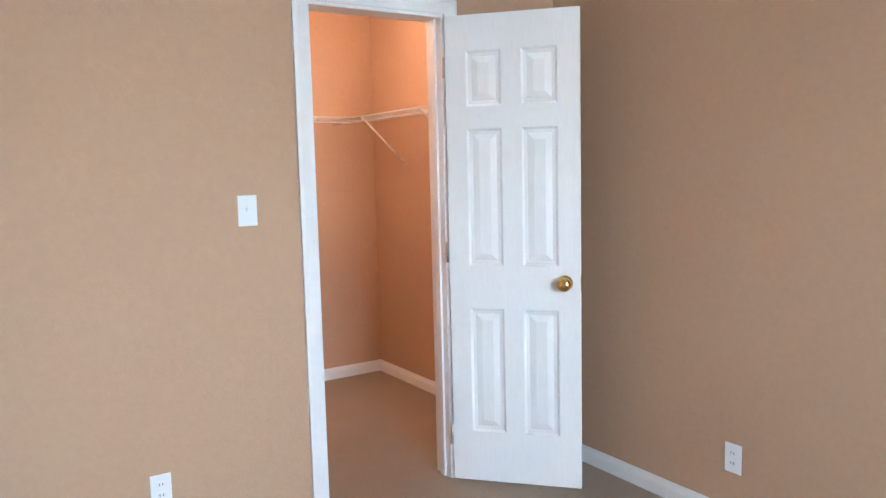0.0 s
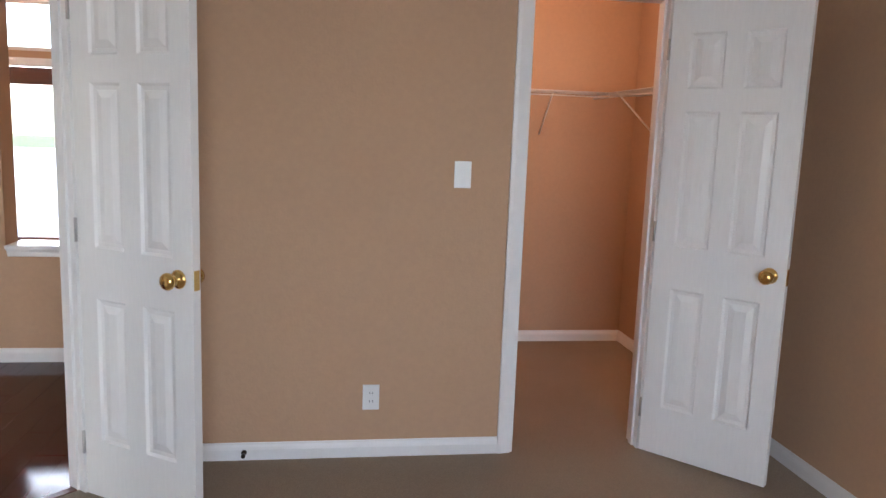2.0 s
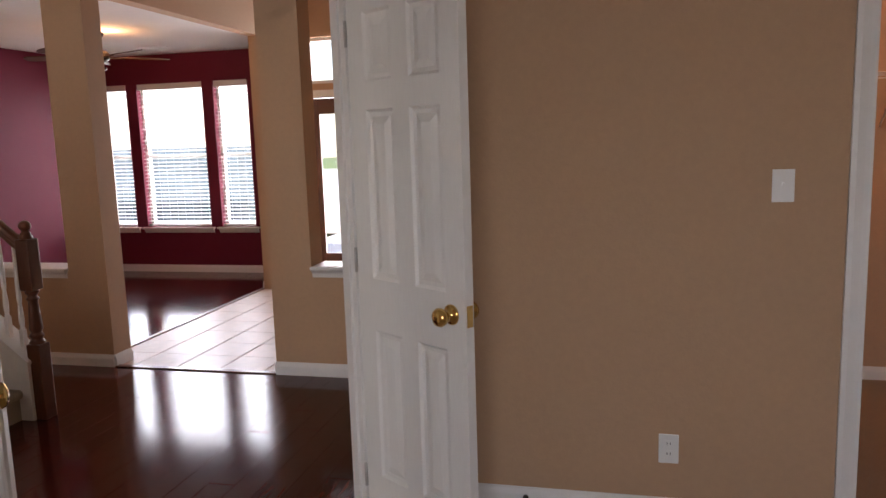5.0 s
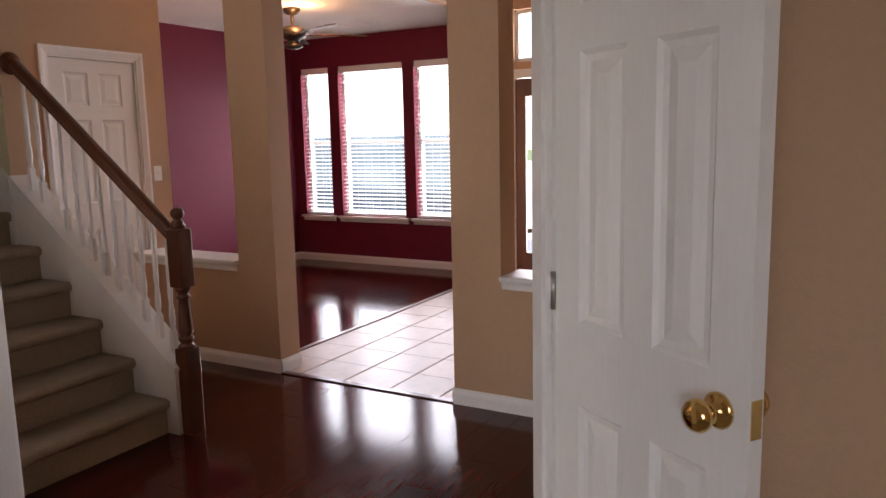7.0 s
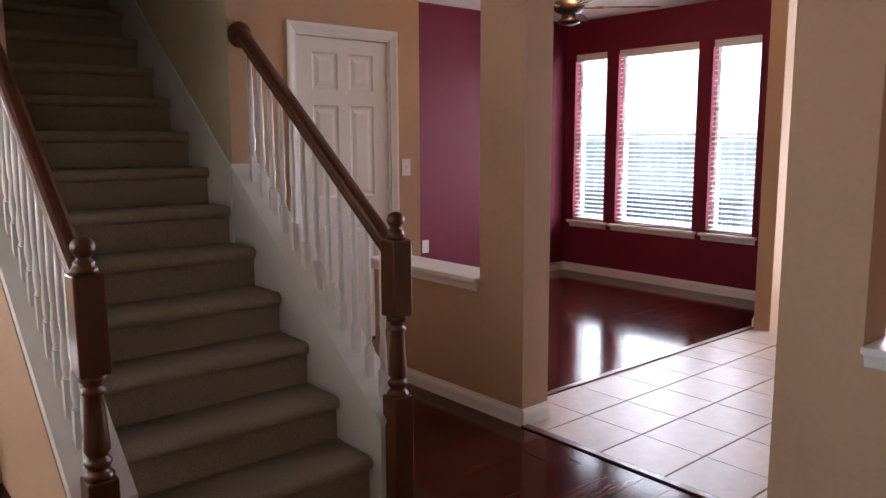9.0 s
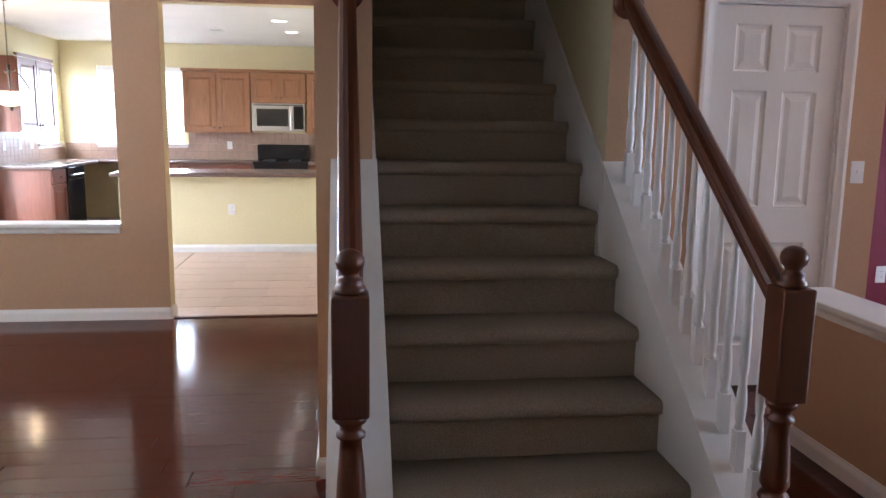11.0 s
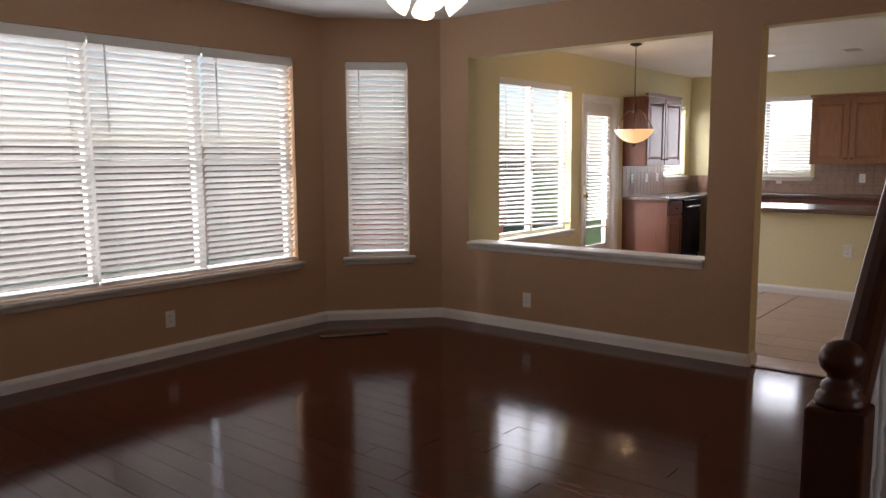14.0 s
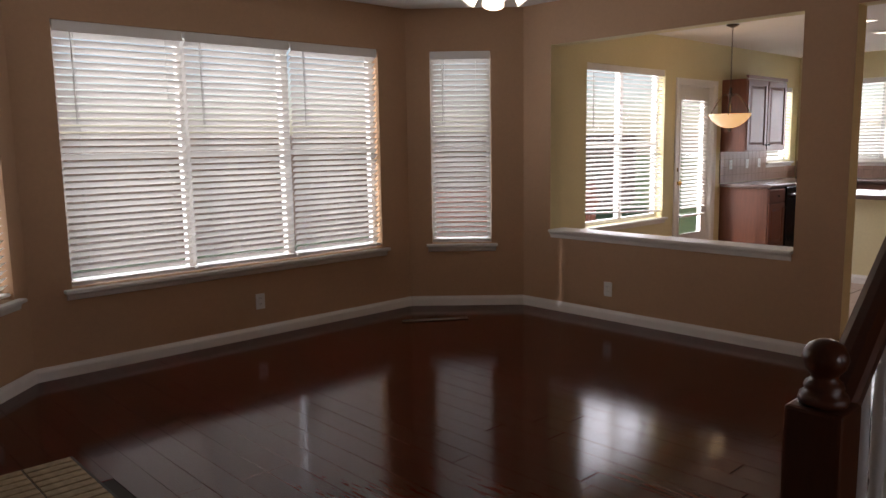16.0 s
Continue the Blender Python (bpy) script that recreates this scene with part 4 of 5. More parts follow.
cabinet("base_cabinet", pose(BX, 0.30, 0, 0, 0, 90), 0.755, 0.62, 0, CT - 0.04, 2, CABDARK, "dark brown base cabinet with drawers", True, True)
cabinet("base_cabinet", pose(BX, 1.06, 0, 0, 0, 90), 0.97, 0.62, 0, CT - 0.04, 2, CABDARK, "dark brown base cabinet with drawers", True, True)
cabinet("base_cabinet", pose(BX, 2.83, 0, 0, 0, 90), 0.50, 0.62, 0, CT - 0.04, 2, CABDARK, "dark brown base cabinet with drawers", True, True)
rg = thing("kitchen_range", pose(BX - 0.01, 2.05, 0, 0, 0, 90), "black freestanding electric range", "range", "kitchen appliances")
part("body", bm_box(0, 0.76, 0.02, 0.60, 0.0, CT, bevel=0.006), BLACK, rg)
part("oven_door", bm_box(0.02, 0.74, -0.01, 0.02, 0.2, 0.72, bevel=0.006), BLACK, rg)
part("oven_handle", bm_box(0.08, 0.68, -0.05, -0.02, 0.66, 0.685, bevel=0.008), BLACK, rg)
part("backguard", bm_box(0, 0.76, 0.50, 0.60, CT, 1.10, bevel=0.012), BLACK, rg)
for x in (0.10, 0.19, 0.57, 0.66):
    bm = bmesh.new()
    lathe(bm, [(0.022, 0), (0.022, 0.012), (0.016, 0.026), (0.004, 0.027)], 12, Matrix.Translation((x, 0.50, 1.03)) @ Matrix.Rotation(radians(90), 4, "X"))
    part("knob", bm, BLACK, rg)
for x, y in ((0.2, 0.16), (0.56, 0.16), (0.2, 0.38), (0.56, 0.38)):
    bm = bmesh.new()
    for r in (0.03, 0.055, 0.08):
        tube(bm, [(x + r * math.cos(i * math.pi / 8), y + r * math.sin(i * math.pi / 8), CT + 0.008) for i in range(17)], 0.005, 6)
    part("burner", bm, SLOT, rg)

# south run
SF = YKB + 0.62
cabinet("base_cabinet", pose(-9.26, SF, 0, 0, 0, 180), 0.46, 0.62, 0, CT - 0.04, 1, CABDARK, "dark brown base cabinet beside the dishwasher", True, True)
dwm = thing("dishwasher", pose(-9.725, SF, 0, 0, 0, 180), "black built-in dishwasher under the counter", "dishwasher", "kitchen appliances")
part("body", bm_box(0.003, 0.597, 0.01, 0.60, 0.0, CT - 0.042), BLACK, dwm)
part("front", bm_box(0.003, 0.597, -0.012, 0.01, 0.10, 0.68, bevel=0.005), BLACK, dwm)
part("control_panel", bm_box(0.003, 0.597, -0.016, 0.01, 0.69, CT - 0.045, bevel=0.005), BLACK, dwm)
part("handle", bm_box(0.1, 0.5, -0.045, -0.016, 0.72, 0.74, bevel=0.006), STEEL, dwm)
ct = thing("countertop", pose(0, 0, 0), "brown speckled laminate countertop with a backsplash lip", "countertop", "worktops")
part("slab", bm_box(-10.87, -9.22, YKB + 0.012, SF - 0.02 + 0.045, CT - 0.038, CT, bevel=0.008), COUNTER, ct)
part("slab", bm_box(KX + 0.012, BX + 0.025, YKB + 0.012, 2.045, CT - 0.0375, CT + 0.0005, bevel=0.008), COUNTER, ct)
part("slab", bm_box(KX + 0.012, BX + 0.025, 2.815, 3.34, CT - 0.0375, CT + 0.0005, bevel=0.008), COUNTER, ct)
cabinet("upper_cabinet", pose(-9.23, YKB + 0.33, 0, 0, 0, 180), 1.10, 0.33, UB, UT, 2, CABDARK, "dark brown upper wall cabinet beside the window")
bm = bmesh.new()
cr2 = thing("cabinet_crown", pose(0, 0, 0), "dark brown crown moulding on the upper cabinet", "moulding", "kitchen cabinets")
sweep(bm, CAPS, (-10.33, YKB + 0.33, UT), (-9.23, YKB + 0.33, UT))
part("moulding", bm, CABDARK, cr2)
# backsplash tiles
def backsplash(m, length, z0, z1, size):
    d = thing("backsplash", m, "tan square tile backsplash above the counter", "backsplash", kind="structure")
    part("backing", bm_box(0, length, -0.004, -0.0005, z0, z1), GROUT, d)
    nx, nz = max(1, round(length / size)), max(1, round((z1 - z0) / size))
    w, h = length / nx, (z1 - z0) / nz
    me = mesh_of("tile", bm_box(0.002, w - 0.002, -0.010, -0.004, 0.002, h - 0.002, bevel=0.0015), SPLASH)
    for i in range(nx):
        for j in range(nz):
            piece("tile", me, Matrix.Translation((i * w, 0, z0 + j * h)), d)


backsplash(pose(KX, YKB + 0.02, 0, 0, 0, 90), 3.9, CT + 0.002, 1.095, 0.112)
backsplash(pose(KX, 1.05, 0, 0, 0, 90), 2.28, 1.097, UB, 0.105)
backsplash(pose(-9.23, YKB, 0, 0, 0, 180), 1.30, CT + 0.002, UB, 0.11)
backsplash(pose(-10.535, YKB, 0, 0, 0, 180), 0.95, CT + 0.002, 1.03, 0.08)
for y, z in ((0.6, 1.05), (1.64, 1.08), (3.05, 1.08)):
    outlet((KX + 0.0105, y, z), 90, "outlet")
for x in (-9.5, -9.95, -10.3):
    outlet((x, YKB + 0.0105, 1.10), 180, "outlet")

# island
isl = thing("kitchen_island", pose(0, 0, 0), "yellow half-wall kitchen island with a laminate bar top", "kitchen island")
part("half_wall", bm_box(-8.40, -8.25, 0.95, 3.05, 0, CT - 0.04), YELLOW, isl, "yellow painted half wall")
part("base_body", bm_box(-8.98, -8.402, 0.97, 3.03, 0.0, CT - 0.041), CABDARK, isl, "dark brown cabinet body")
part("counter_top", bm_box(-9.02, -8.12, 0.90, 3.10, CT - 0.04, CT, bevel=0.008), COUNTER, isl, "brown laminate bar top")
bm = bmesh.new()
sweep(bm, BASE_PROFILE, (-8.25, 3.05, 0), (-8.25, 0.95, 0))
for v in bm.verts:
    v.co.x = -8.25 + abs(v.co.x + 8.25)
part("baseboard", bm, WHITE, isl)
outlet((-8.25, 2.12, 0.47), 90, "outlet")
ph = thing("wall_telephone", pose(-10.0, 2.95, 0), "white wall telephone on the kitchen wall", "telephone")
ph.matrix_world = pose(KX + 0.30, 3.0, 1.80, 0, 0, 90)
part("body", bm_box(-0.05, 0.05, -0.05, 0.0, -0.11, 0.11, bevel=0.012), PLASTIC, ph)
part("handset", bm_box(-0.045, -0.01, -0.085, -0.05, -0.10, 0.10, bevel=0.012), PLASTIC, ph)

# recessed lights and vent
for x, y in ((-8.55, 1.1), (-9.6, 0.93), (-8.75, 2.62), (-9.75, 2.7)):
    d = thing("recessed_light", pose(x, y, H), "lit recessed can light in the white ceiling", "ceiling light", "kitchen recessed lights")
    bm = bmesh.new()
    lathe(bm, [(0.095, 0.0), (0.095, -0.006), (0.075, -0.008), (0.072, -0.001)], 24, cap=False)
    part("trim_ring", bm, PLASTIC, d)
    bm = bmesh.new()
    lathe(bm, [(0.072, -0.0025), (0.05, -0.004), (0.01, -0.005)], 24)
    part("lens", bm, CAN, d, "glowing bulb lens")


def ceiling_vent(x, y, label):
    d = thing("ceiling_vent", pose(x, y, H), label, "vent", "ceiling vents")
    for a in ((-0.15, 0.15, -0.08, -0.065), (-0.15, 0.15, 0.065, 0.08), (-0.15, -0.135, -0.065, 0.065), (0.135, 0.15, -0.065, 0.065)):
        part("frame", bm_box(*a, -0.008, -0.0005), PLASTIC, d)
    me = mesh_of("slat", bm_box(-0.135, 0.135, -0.004, 0.004, -0.007, -0.001), PLASTIC)
    part("backing", bm_box(-0.135, 0.135, -0.065, 0.065, -0.0015, -0.0005), SLOT, d)
    for i in range(8):
        piece("slat", me, Matrix.Translation((0, -0.056 + i * 0.016, 0)), d)


ceiling_vent(-9.75, 1.77, "white slatted ceiling register in the kitchen")
ceiling_vent(-3.2, 8.3, "white slatted ceiling register in the dining room")

# pendant
PX, PY = -7.70, 0.16
pd = thing("pendant_lamp", pose(PX, PY, 0), "bronze pendant with a lit amber glass bowl", "pendant lamp")
bm = bmesh.new()
lathe(bm, [(0.06, H - 0.001), (0.06, H - 0.012), (0.02, H - 0.03), (0.008, H - 0.032)], 20)
part("canopy", bm, BRONZE, pd)
bm = bmesh.new()
for i in range(22):
    z = H - 0.035 - i * 0.028
    tube(bm, [((0.006 if i % 2 else 0) * math.cos(a), (0 if i % 2 else 0.006) * math.cos(a), z - 0.014 + 0.017 * math.sin(a)) for a in [j * math.pi / 4 for j in range(9)]], 0.0022, 5)
part("chain", bm, BRONZE, pd)
bm = bmesh.new()
lathe(bm, [(0.006, 1.93), (0.018, 1.915), (0.012, 1.89), (0.022, 1.865), (0.014, 1.84), (0.010, 1.80), (0.010, 1.60)], 14)
part("stem", bm, BRONZE, pd)
for k in range(3):
    a = k * 2 * math.pi / 3 + 0.4
    bm = bmesh.new()
    pts = []
    for r, z in ((0.012, 1.84), (0.06, 1.865), (0.11, 1.83), (0.155, 1.77), (0.20, 1.70), (0.215, 1.665), (0.20, 1.655)):
        pts.append((r * math.cos(a), r * math.sin(a), z))
    tube(bm, pts, 0.006, 7)
    part("arm", bm, BRONZE, pd)
bm = bmesh.new()
lathe(bm, [(0.205, 1.665), (0.195, 1.645), (0.17, 1.61), (0.135, 1.575), (0.09, 1.545), (0.04, 1.53), (0.008, 1.527), (0.008, 1.532), (0.04, 1.536), (0.09, 1.551), (0.133, 1.581), (0.166, 1.615), (0.19, 1.648), (0.199, 1.665)], 28)
part("glass_bowl", bm, SHADE, pd, "lit amber glass bowl")
bm = bmesh.new()
lathe(bm, [(0.022, 1.526), (0.026, 1.518), (0.014, 1.508), (0.018, 1.498), (0.004, 1.485)], 14)
part("finial", bm, BRONZE, pd)
bulb("pendant_bulb", (PX, PY, 1.72), 14, (1.0, 0.7, 0.38), 0.04)


# ---- ceiling fans ----
def ceiling_fan(x, y, spin, lit, label, blades=5, drop=0.0):
    d = thing("ceiling_fan", pose(x, y, H - drop, 0, 0, spin), label, "ceiling fan", "ceiling fans")
    metal = BRONZE
    bm = bmesh.new()
    lathe(bm, [(0.075, drop - 0.001), (0.075, drop - 0.02), (0.05, drop - 0.05), (0.016, drop - 0.06), (0.014, -0.14), (0.05, -0.15), (0.10, -0.17), (0.115, -0.20), (0.11, -0.24), (0.07, -0.265), (0.05, -0.27), (0.06, -0.30), (0.08, -0.31), (0.08, -0.33), (0.03, -0.345)], 24)
    part("motor", bm, metal, d)
    for k in range(blades):
        a = 2 * math.pi * k / blades
        rot = Matrix.Rotation(a, 4, "Z") @ Matrix.Translation((0, 0, -0.215)) @ Matrix.Rotation(radians(11), 4, "X")
        bm = bmesh.new()
        prof = [(0.20, 0.045), (0.26, 0.058), (0.45, 0.066), (0.60, 0.066), (0.645, 0.05), (0.66, 0.02)]
        ring = [(px, py) for px, py in prof] + [(px, -py) for px, py in reversed(prof)]
        lo = [bm.verts.new((px, py, -0.004)) for px, py in ring]
        hi = [bm.verts.new((px, py, 0.004)) for px, py in ring]
        for i in range(len(ring)):
            bm.faces.new((lo[i], lo[(i + 1) % len(ring)], hi[(i + 1) % len(ring)], hi[i]))
        bm.faces.new(lo)
        bm.faces.new(hi)
        bmesh.ops.transform(bm, matrix=rot, verts=bm.verts)
        bl = part("blade", bm, FANBLADE, d)
        bm = bmesh.new()
        box(bm, 0.09, 0.25, -0.018, 0.018, -0.012, -0.004, bevel=0.003, m=rot)
        part("bracket", bm, metal, bl)
    for k in range(0 if lit == "up" else 4):
        a = 2 * math.pi * k / 4 + 0.5
        rot = Matrix.Rotation(a, 4, "Z") @ Matrix.Translation((0.075, 0, -0.315)) @ Matrix.Rotation(radians(140), 4, "Y")
        bm = bmesh.new()
        lathe(bm, [(0.012, 0), (0.02, 0.02), (0.024, 0.045)], 12, rot)
        arm = part("light_arm", bm, metal, d)
        bm = bmesh.new()
        lathe(bm, [(0.026, 0.04), (0.036, 0.06), (0.050, 0.09), (0.060, 0.125), (0.058, 0.128), (0.046, 0.092), (0.03, 0.062), (0.012, 0.055)], 16, rot)
        part("glass_shade", bm, FANGLOBE if lit else PLASTIC, arm, "frosted glass lamp shade")
    if lit == "up":
        bulb("fan_uplight", (x + 0.16, y - 0.1, H - 0.13), 9, (1.0, 0.55, 0.25), 0.05)
    elif lit:
        bulb("fan_bulbs", (x, y, H - 0.45 - drop), 10, (1.0, 0.8, 0.55), 0.08)
    return d


ceiling_fan(-3.22, 1.12, 20, True, "bronze ceiling fan with four lit glass shades", drop=0.0)
ceiling_fan(-3.07, 7.2, 50, "up", "dark ceiling fan in the red dining room")


# ---- fireplace ----
fp = thing("fireplace", pose(XF - 0.001, 0.86, 0, 0, 0, 0), "cast stone mantel over a dark stacked-stone fireplace", "fireplace")
bm = bmesh.new()
prof = [(0, 1.35), (-0.33, 1.35), (-0.33, 1.32), (-0.315, 1.308), (-0.305, 1.293), (-0.275, 1.285), (-0.262, 1.262), (-0.235, 1.23), (-0.205, 1.20), (-0.193, 1.165), (-0.19, 1.15), (-0.178, 1.142), (-0.174, 0.985), (-0.182, 0.94), (-0.20, 0.92), (-0.20, 0.905), (0, 0.905)]
lo = [bm.verts.new((x, -0.55, z)) for x, z in prof]
hi = [bm.verts.new((x, 0.75, z)) for x, z in prof]
n = len(prof)
for i in range(n):
    bm.faces.new((lo[i], lo[(i + 1) % n], hi[(i + 1) % n], hi[i]))
bm.faces.new(lo)
bm.faces.new(hi)
part("mantel", bm, STONE, fp, "grey cast stone mantel shelf")
rnd = random.Random(4)
for side in (0, 1):
    y0, y1 = (-0.50, -0.22) if side == 0 else (0.42, 0.70)
    z = 0.0
    while z < 0.90:
        h = min(rnd.uniform(0.07, 0.12), 0.903 - z)
        y = y0
        while y < y1 - 0.02:
            w = min(rnd.uniform(0.14, 0.30), y1 - y)
            bm = bmesh.new()
            box(bm, -0.14 - rnd.uniform(0, 0.022), 0, y, y + w - 0.006, z, z + h - 0.005, bevel=0.006)
            part("stone", bm, LEDGESTONE, fp)
            y += w
        z += h
part("firebox", bm_box(-0.04, 0, -0.215, 0.415, 0.0, 0.66), BLACK, fp, "black firebox")
part("lintel", bm_box(-0.145, 0, -0.218, 0.418, 0.665, 0.903), LEDGESTONE, fp)
he = thing("hearth", pose(-1.35, 0.16, 0), "flat tan tile hearth flush with the wood floor", "hearth", kind="structure")
part("bed", bm_box(0, 0.85, 0, 1.6, -0.03, 0.004), SLOT, he)
me = mesh_of("tile", bm_box(0.004, 0.200, 0.004, 0.055, 0.0, 0.012, bevel=0.003), HEARTH)
for i in range(4):
    for j in range(25):
        piece("tile", me, Matrix.Translation((0.012 + i * 0.203, 0.012 + j * 0.0632, 0.0)), he)

# ---- closet shelf ----
sh = thing("wire_shelf", pose(0, 0, 0), "white wire closet shelf with hanging rail and braces", "shelf")
def wires(bm, a, b, out, n):
    a, b, out = Vector(a), Vector(b), Vector(out)
    for k in range(5):
        tube(bm, [a + out * k / 4, b + out * k / 4], 0.003, 5)
    tube(bm, [a + out + Vector((0, 0, -0.03)), b + out + Vector((0, 0, -0.03))], 0.0035, 5)
    for i in range(n + 1):
        p = a.lerp(b, i / n)
        tube(bm, [p, p + out, p + out + Vector((0, 0, -0.03))], 0.0018, 4)


SZ = 1.755
bm = bmesh.new()
wires(bm, (2.10, 5.71, SZ), (XE - 0.31, 5.71, SZ), (0, -0.30, 0), 45)
part("back_shelf", bm, WIRE, sh)
bm = bmesh.new()
wires(bm, (XE - 0.01, 4.05, SZ), (XE - 0.01, 5.70, SZ), (-0.30, 0, 0), 55)
part("side_shelf", bm, WIRE, sh)
for p, q in (((2.45, 5.71, SZ - 0.28), (2.45, 5.42, SZ)), ((3.05, 5.71, SZ - 0.28), (3.05, 5.42, SZ)), ((XE - 0.01, 4.6, SZ - 0.28), (XE - 0.30, 4.6, SZ)), ((XE - 0.01, 5.3, SZ - 0.28), (XE - 0.30, 5.3, SZ))):
    bm = bmesh.new()
    tube(bm, [p, q], 0.006, 6)
    part("brace", bm, WIRE, sh)
cl = thing("closet_light", pose(2.85, 4.7, H), "round frosted closet ceiling light, lit", "ceiling light")
bm = bmesh.new()
lathe(bm, [(0.09, -0.001), (0.09, -0.02), (0.085, -0.022)], 20)
part("base", bm, PLASTIC, cl)
bm = bmesh.new()
lathe(bm, [(0.08, -0.022), (0.085, -0.05), (0.07, -0.085), (0.04, -0.105), (0.005, -0.11)], 20)
part("globe", bm, glow_material("closet_globe", (1.0, 0.55, 0.25), 1.5), cl)
bulb("closet_bulb", (2.85, 4.7, H - 0.2), 10, (1.0, 0.58, 0.36), 0.08)

# ---- small things ----
ds = thing("door_stop", pose(1.28, YC - 0.014, 0.045), "small round door stop on the baseboard", "door stop")
bm = bmesh.new()
lathe(bm, [(0.012, 0), (0.012, 0.006), (0.005, 0.008), (0.005, 0.03), (0.009, 0.032), (0.009, 0.045)], 12, Matrix.Rotation(radians(90), 4, "X"))
part("stem", bm, BRONZE, ds)
# thin pale strip with dark slits, lying flat near the bay window
fr = thing("floor_strip", pose(-4.36, -0.62, 0.0045, 0, 0, math.degrees(math.atan2(0.30, -0.444))), "narrow pale slotted strip on the floor by the window", "vent")
part("frame", bm_box(-0.27, 0.27, -0.03, 0.03, 0, 0.006, bevel=0.002), STONE, fr)
for i in range(18):
    part("slit", bm_box(-0.255 + i * 0.0285, -0.237 + i * 0.0285, -0.02, 0.02, 0.006, 0.007), SLOT, fr)
th = thing("threshold_strip", pose(0, 0, 0), "dark wood transition strips between plank and tile", "threshold", kind="structure")
part("strip", bm_box(-1.735, PIER0 - 0.005, YH - 0.012, YH + 0.03, 0, 0.009, bevel=0.003), OAK, th)
part("strip", bm_box(-1.985, -1.945, YH + 0.182, 8.9, 0, 0.009, bevel=0.003), OAK, th)
part("strip", bm_box(XK - 0.05, XK - 0.01, PO0 + 0.002, PO1 - 0.002, 0, 0.009, bevel=0.003), OAK, th)
st = part("strip", bm_box(D0 + 0.016, D1 - 0.016, 0.04, 0.08, 0, 0.012, bevel=0.003), OAK, th)
st.matrix_basis = DIAG

# ---- outside ----
slab("ground", -80, 80, -80, 80, -0.60, -0.30, GRASS, "lawn around the house", "ground")


def fence(p0, p1, height, mat, label, step=0.15):
    a, b = Vector((*p0, -0.3)), Vector((*p1, -0.3))
    u = (b - a).normalized()
    d = thing("garden_fence", pose(a.x, a.y, a.z, 0, 0, math.degrees(math.atan2(u.y, u.x))), label, "fence", "garden fences")
    length = (b - a).length
    me = mesh_of("board", bm_box(0, step - 0.012, -0.01, 0.01, 0.03, height), mat)
    for i in range(int(length / step)):
        piece("board", me, Matrix.Translation((i * step, 0, 0)), d)
    for z in (0.3, height - 0.3):
        part("rail", bm_box(0, length, 0.011, 0.05, z - 0.04, z + 0.04), mat, d)


fence((-9.0, 12.6), (-3.3, 12.6), 1.75, FENCESHADE, "board fence behind the dining room, bluish shade in its colour")
fence((-18, -7.5), (6, -7.5), 1.9, FENCE, "weathered wooden garden fence behind the house", 0.16)
fence((-9.6, -2.8), (-6.0, -2.8), 1.15, DECKRED, "reddish wooden deck railing outside the breakfast window", 0.13)

# ---- floors made of pieces ----
# invented pale ground that brightens what shows through the entry glass
BRIGHTGROUND = material("bright_ground", (0.58, 0.57, 0.54), 0.9, 6, 0.08, 0.2, 60)
slab("pavement", -2.9, 12.0, 9.06, 40.0, -0.06, -0.012, BRIGHTGROUND, "pale slab added to whiten the view through the front door", "pavement")
slab("road", -40.0, -2.9, 13.2, 40.0, -0.10, -0.014, BRIGHTGROUND, "pale slab added beyond the fence to whiten the entry view", "road")


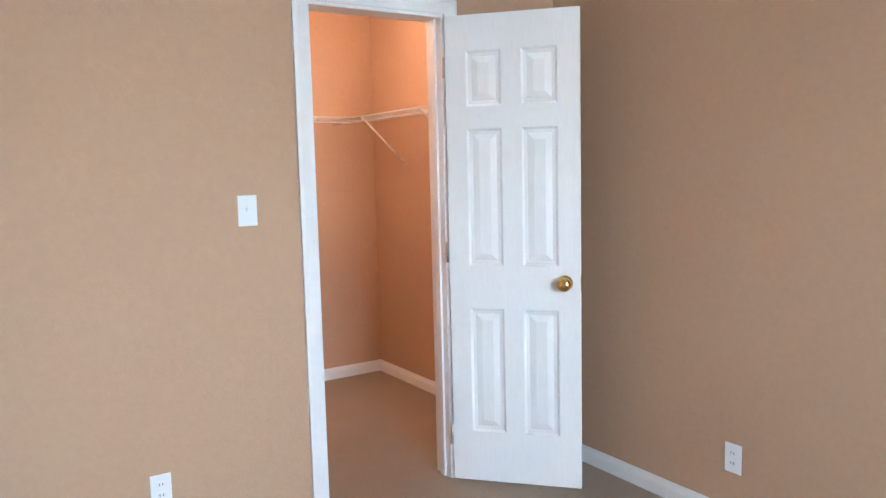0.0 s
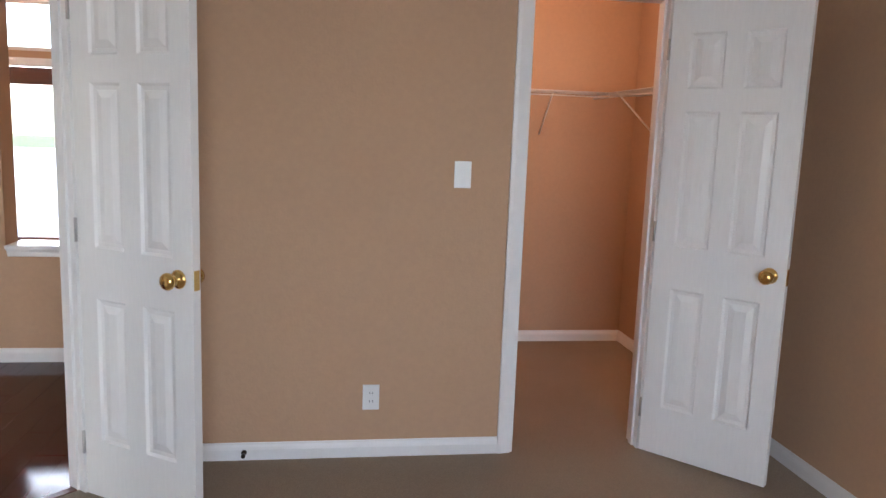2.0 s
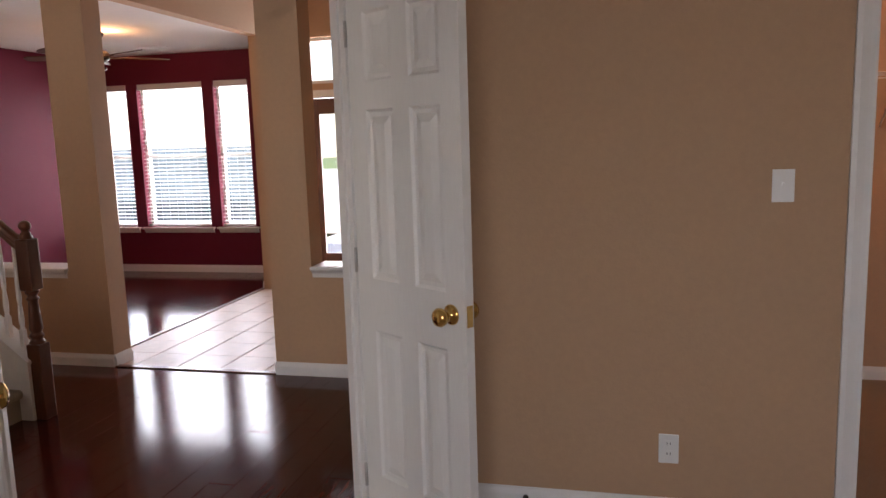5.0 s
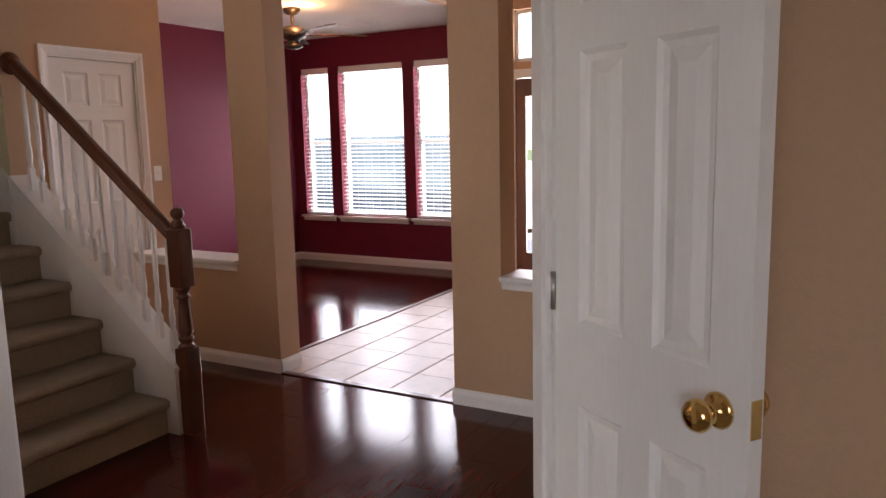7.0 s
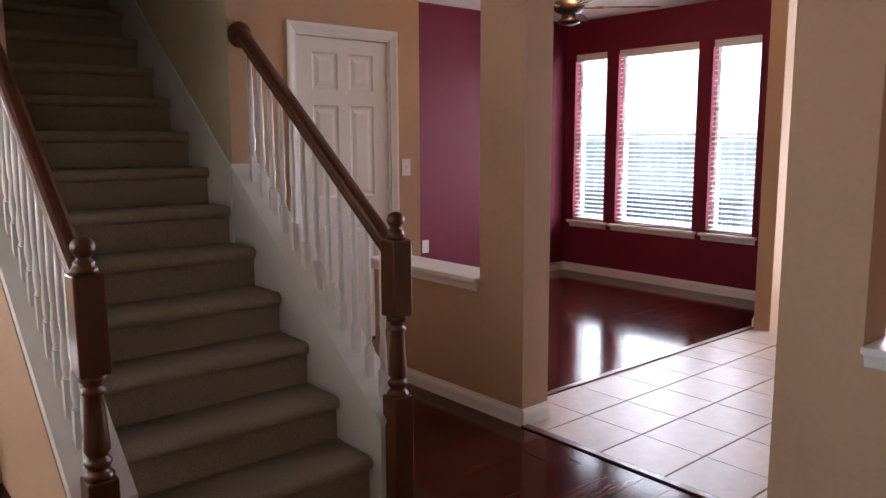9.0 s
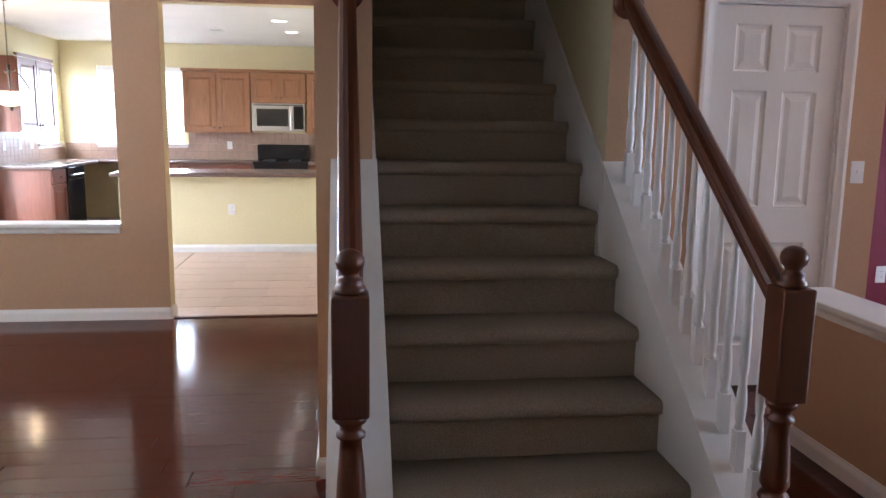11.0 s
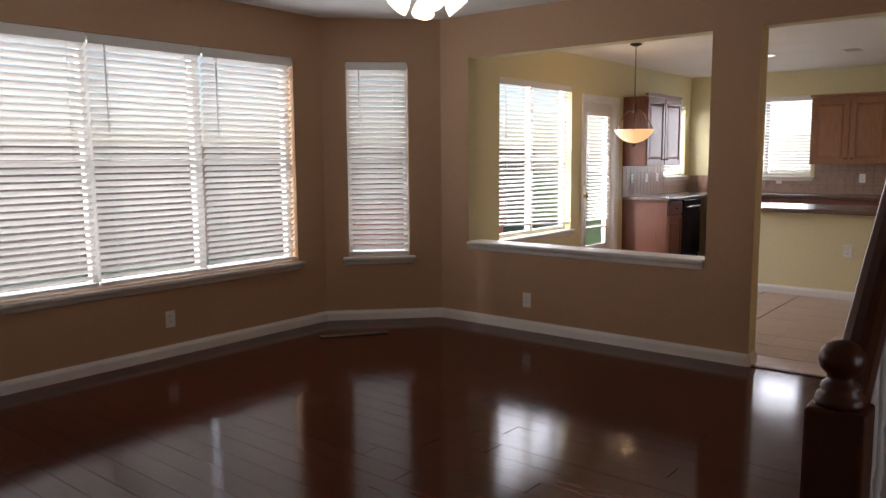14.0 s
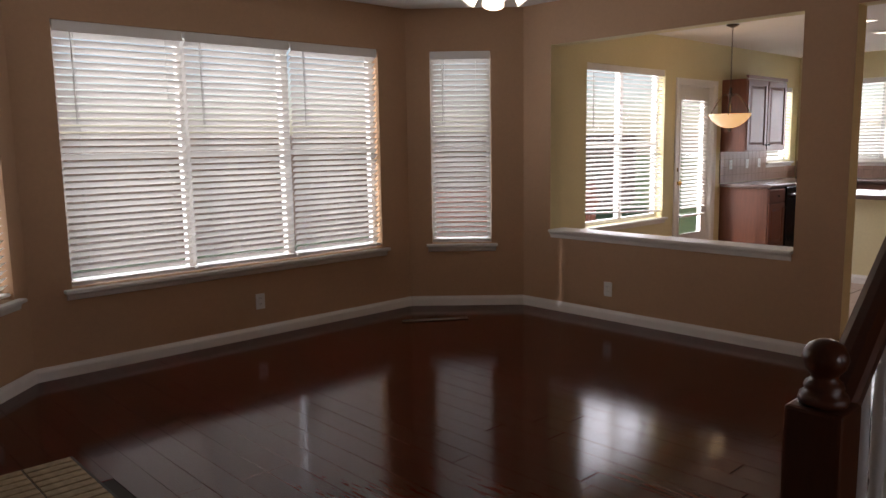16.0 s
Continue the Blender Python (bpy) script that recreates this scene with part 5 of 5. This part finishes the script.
def pieces_floor(name, x0, x1, y0, y1, w, length, along_y, mat, base, label, category, joint, seed, near=None, cut=()):
    d = thing(name, pose(0, 0, 0), label, category, kind="structure")
    part("bed", bm_box(x0, x1, y0, y1, -0.05, -0.0045), base, d)
    rnd = random.Random(seed)
    word = "plank" if along_y else "tile"
    meshes, made, spare = {}, 0, bmesh.new()
    n = max(1, math.ceil((x1 - x0) / w - 1e-6))
    for i in range(n):
        xa, xb = x0 + i * w, min(x1, x0 + (i + 1) * w)
        y = y0 - (rnd.uniform(0, length) if along_y else 0)
        while y < y1 - 1e-6:
            ln = length * rnd.uniform(0.6, 1.3) if along_y else length
            ya, yb = max(y, y0), min(y + ln, y1)
            y += ln
            if yb - ya < 0.02 or xb - xa < 0.02:
                continue
            mx, my = (xa + xb) / 2, (ya + yb) / 2
            if any(c[0] < mx < c[1] and c[2] < my < c[3] for c in cut):
                continue
            dz = rnd.uniform(-0.0004, 0.0004)
            if near and near[0] < mx < near[1] and near[2] < my < near[3] and made < 300:
                key = (round(xb - xa, 3), round(yb - ya, 2))
                if key not in meshes:
                    g = joint / 2
                    bm = bmesh.new()
                    box(bm, g, key[0] - g, g, key[1] - g, -0.012, 0, bevel=0.0006)
                    meshes[key] = mesh_of(word, bm, mat)
                piece(word, meshes[key], Matrix.Translation((xa, ya, dz)), d)
                made += 1
            else:
                g = joint / 2
                vs = [spare.verts.new((px, py, pz)) for pz in (-0.012, dz) for px, py in ((xa + g, ya + g), (xb - g, ya + g), (xb - g, yb - g), (xa + g, yb - g))]
                for f in ((3, 2, 1, 0), (4, 5, 6, 7), (0, 1, 5, 4), (1, 2, 6, 5), (2, 3, 7, 6), (3, 0, 4, 7)):
                    spare.faces.new([vs[q] for q in f])
    if len(spare.verts):
        tagged(part("far_" + word + "s", spare, mat, d), kind="stuff")
    return d


PW, PL = 0.127, 1.0
pieces_floor("floor_family", XK - 0.03, 1.2, YB - 0.02, YH + 0.0, PW, PL, True, PLANK, PLANKBASE, "dark glossy cherry plank floor", "floor", 0.0013, 3, (-4.0, 0.5, 0.4, 5.3), cut=((-1.35, XF, 0.16, 1.76),))
pieces_floor("floor_dining", -4.68, -1.97, YH + 0.0, 8.93, PW, PL, True, PLANK, PLANKBASE, "dark glossy cherry plank floor in the dining room", "floor", 0.0013, 5, (-4.7, -1.9, 5.3, 9.0))
pieces_floor("floor_foyer", -1.95, 1.2, YH + 0.02, 8.93, 0.325, 0.325, False, TILE, GROUT, "beige square ceramic tile floor of the entry", "floor", 0.009, 6, (-1.95, 1.2, 5.3, 9))
pieces_floor("floor_kitchen", KX - 0.02, XK - 0.03, YB - 0.02, KY1, 0.325, 0.325, False, TILE, GROUT, "beige square ceramic tile floor of the kitchen", "floor", 0.006, 8, (-8.6, XK, 1.2, KY1))
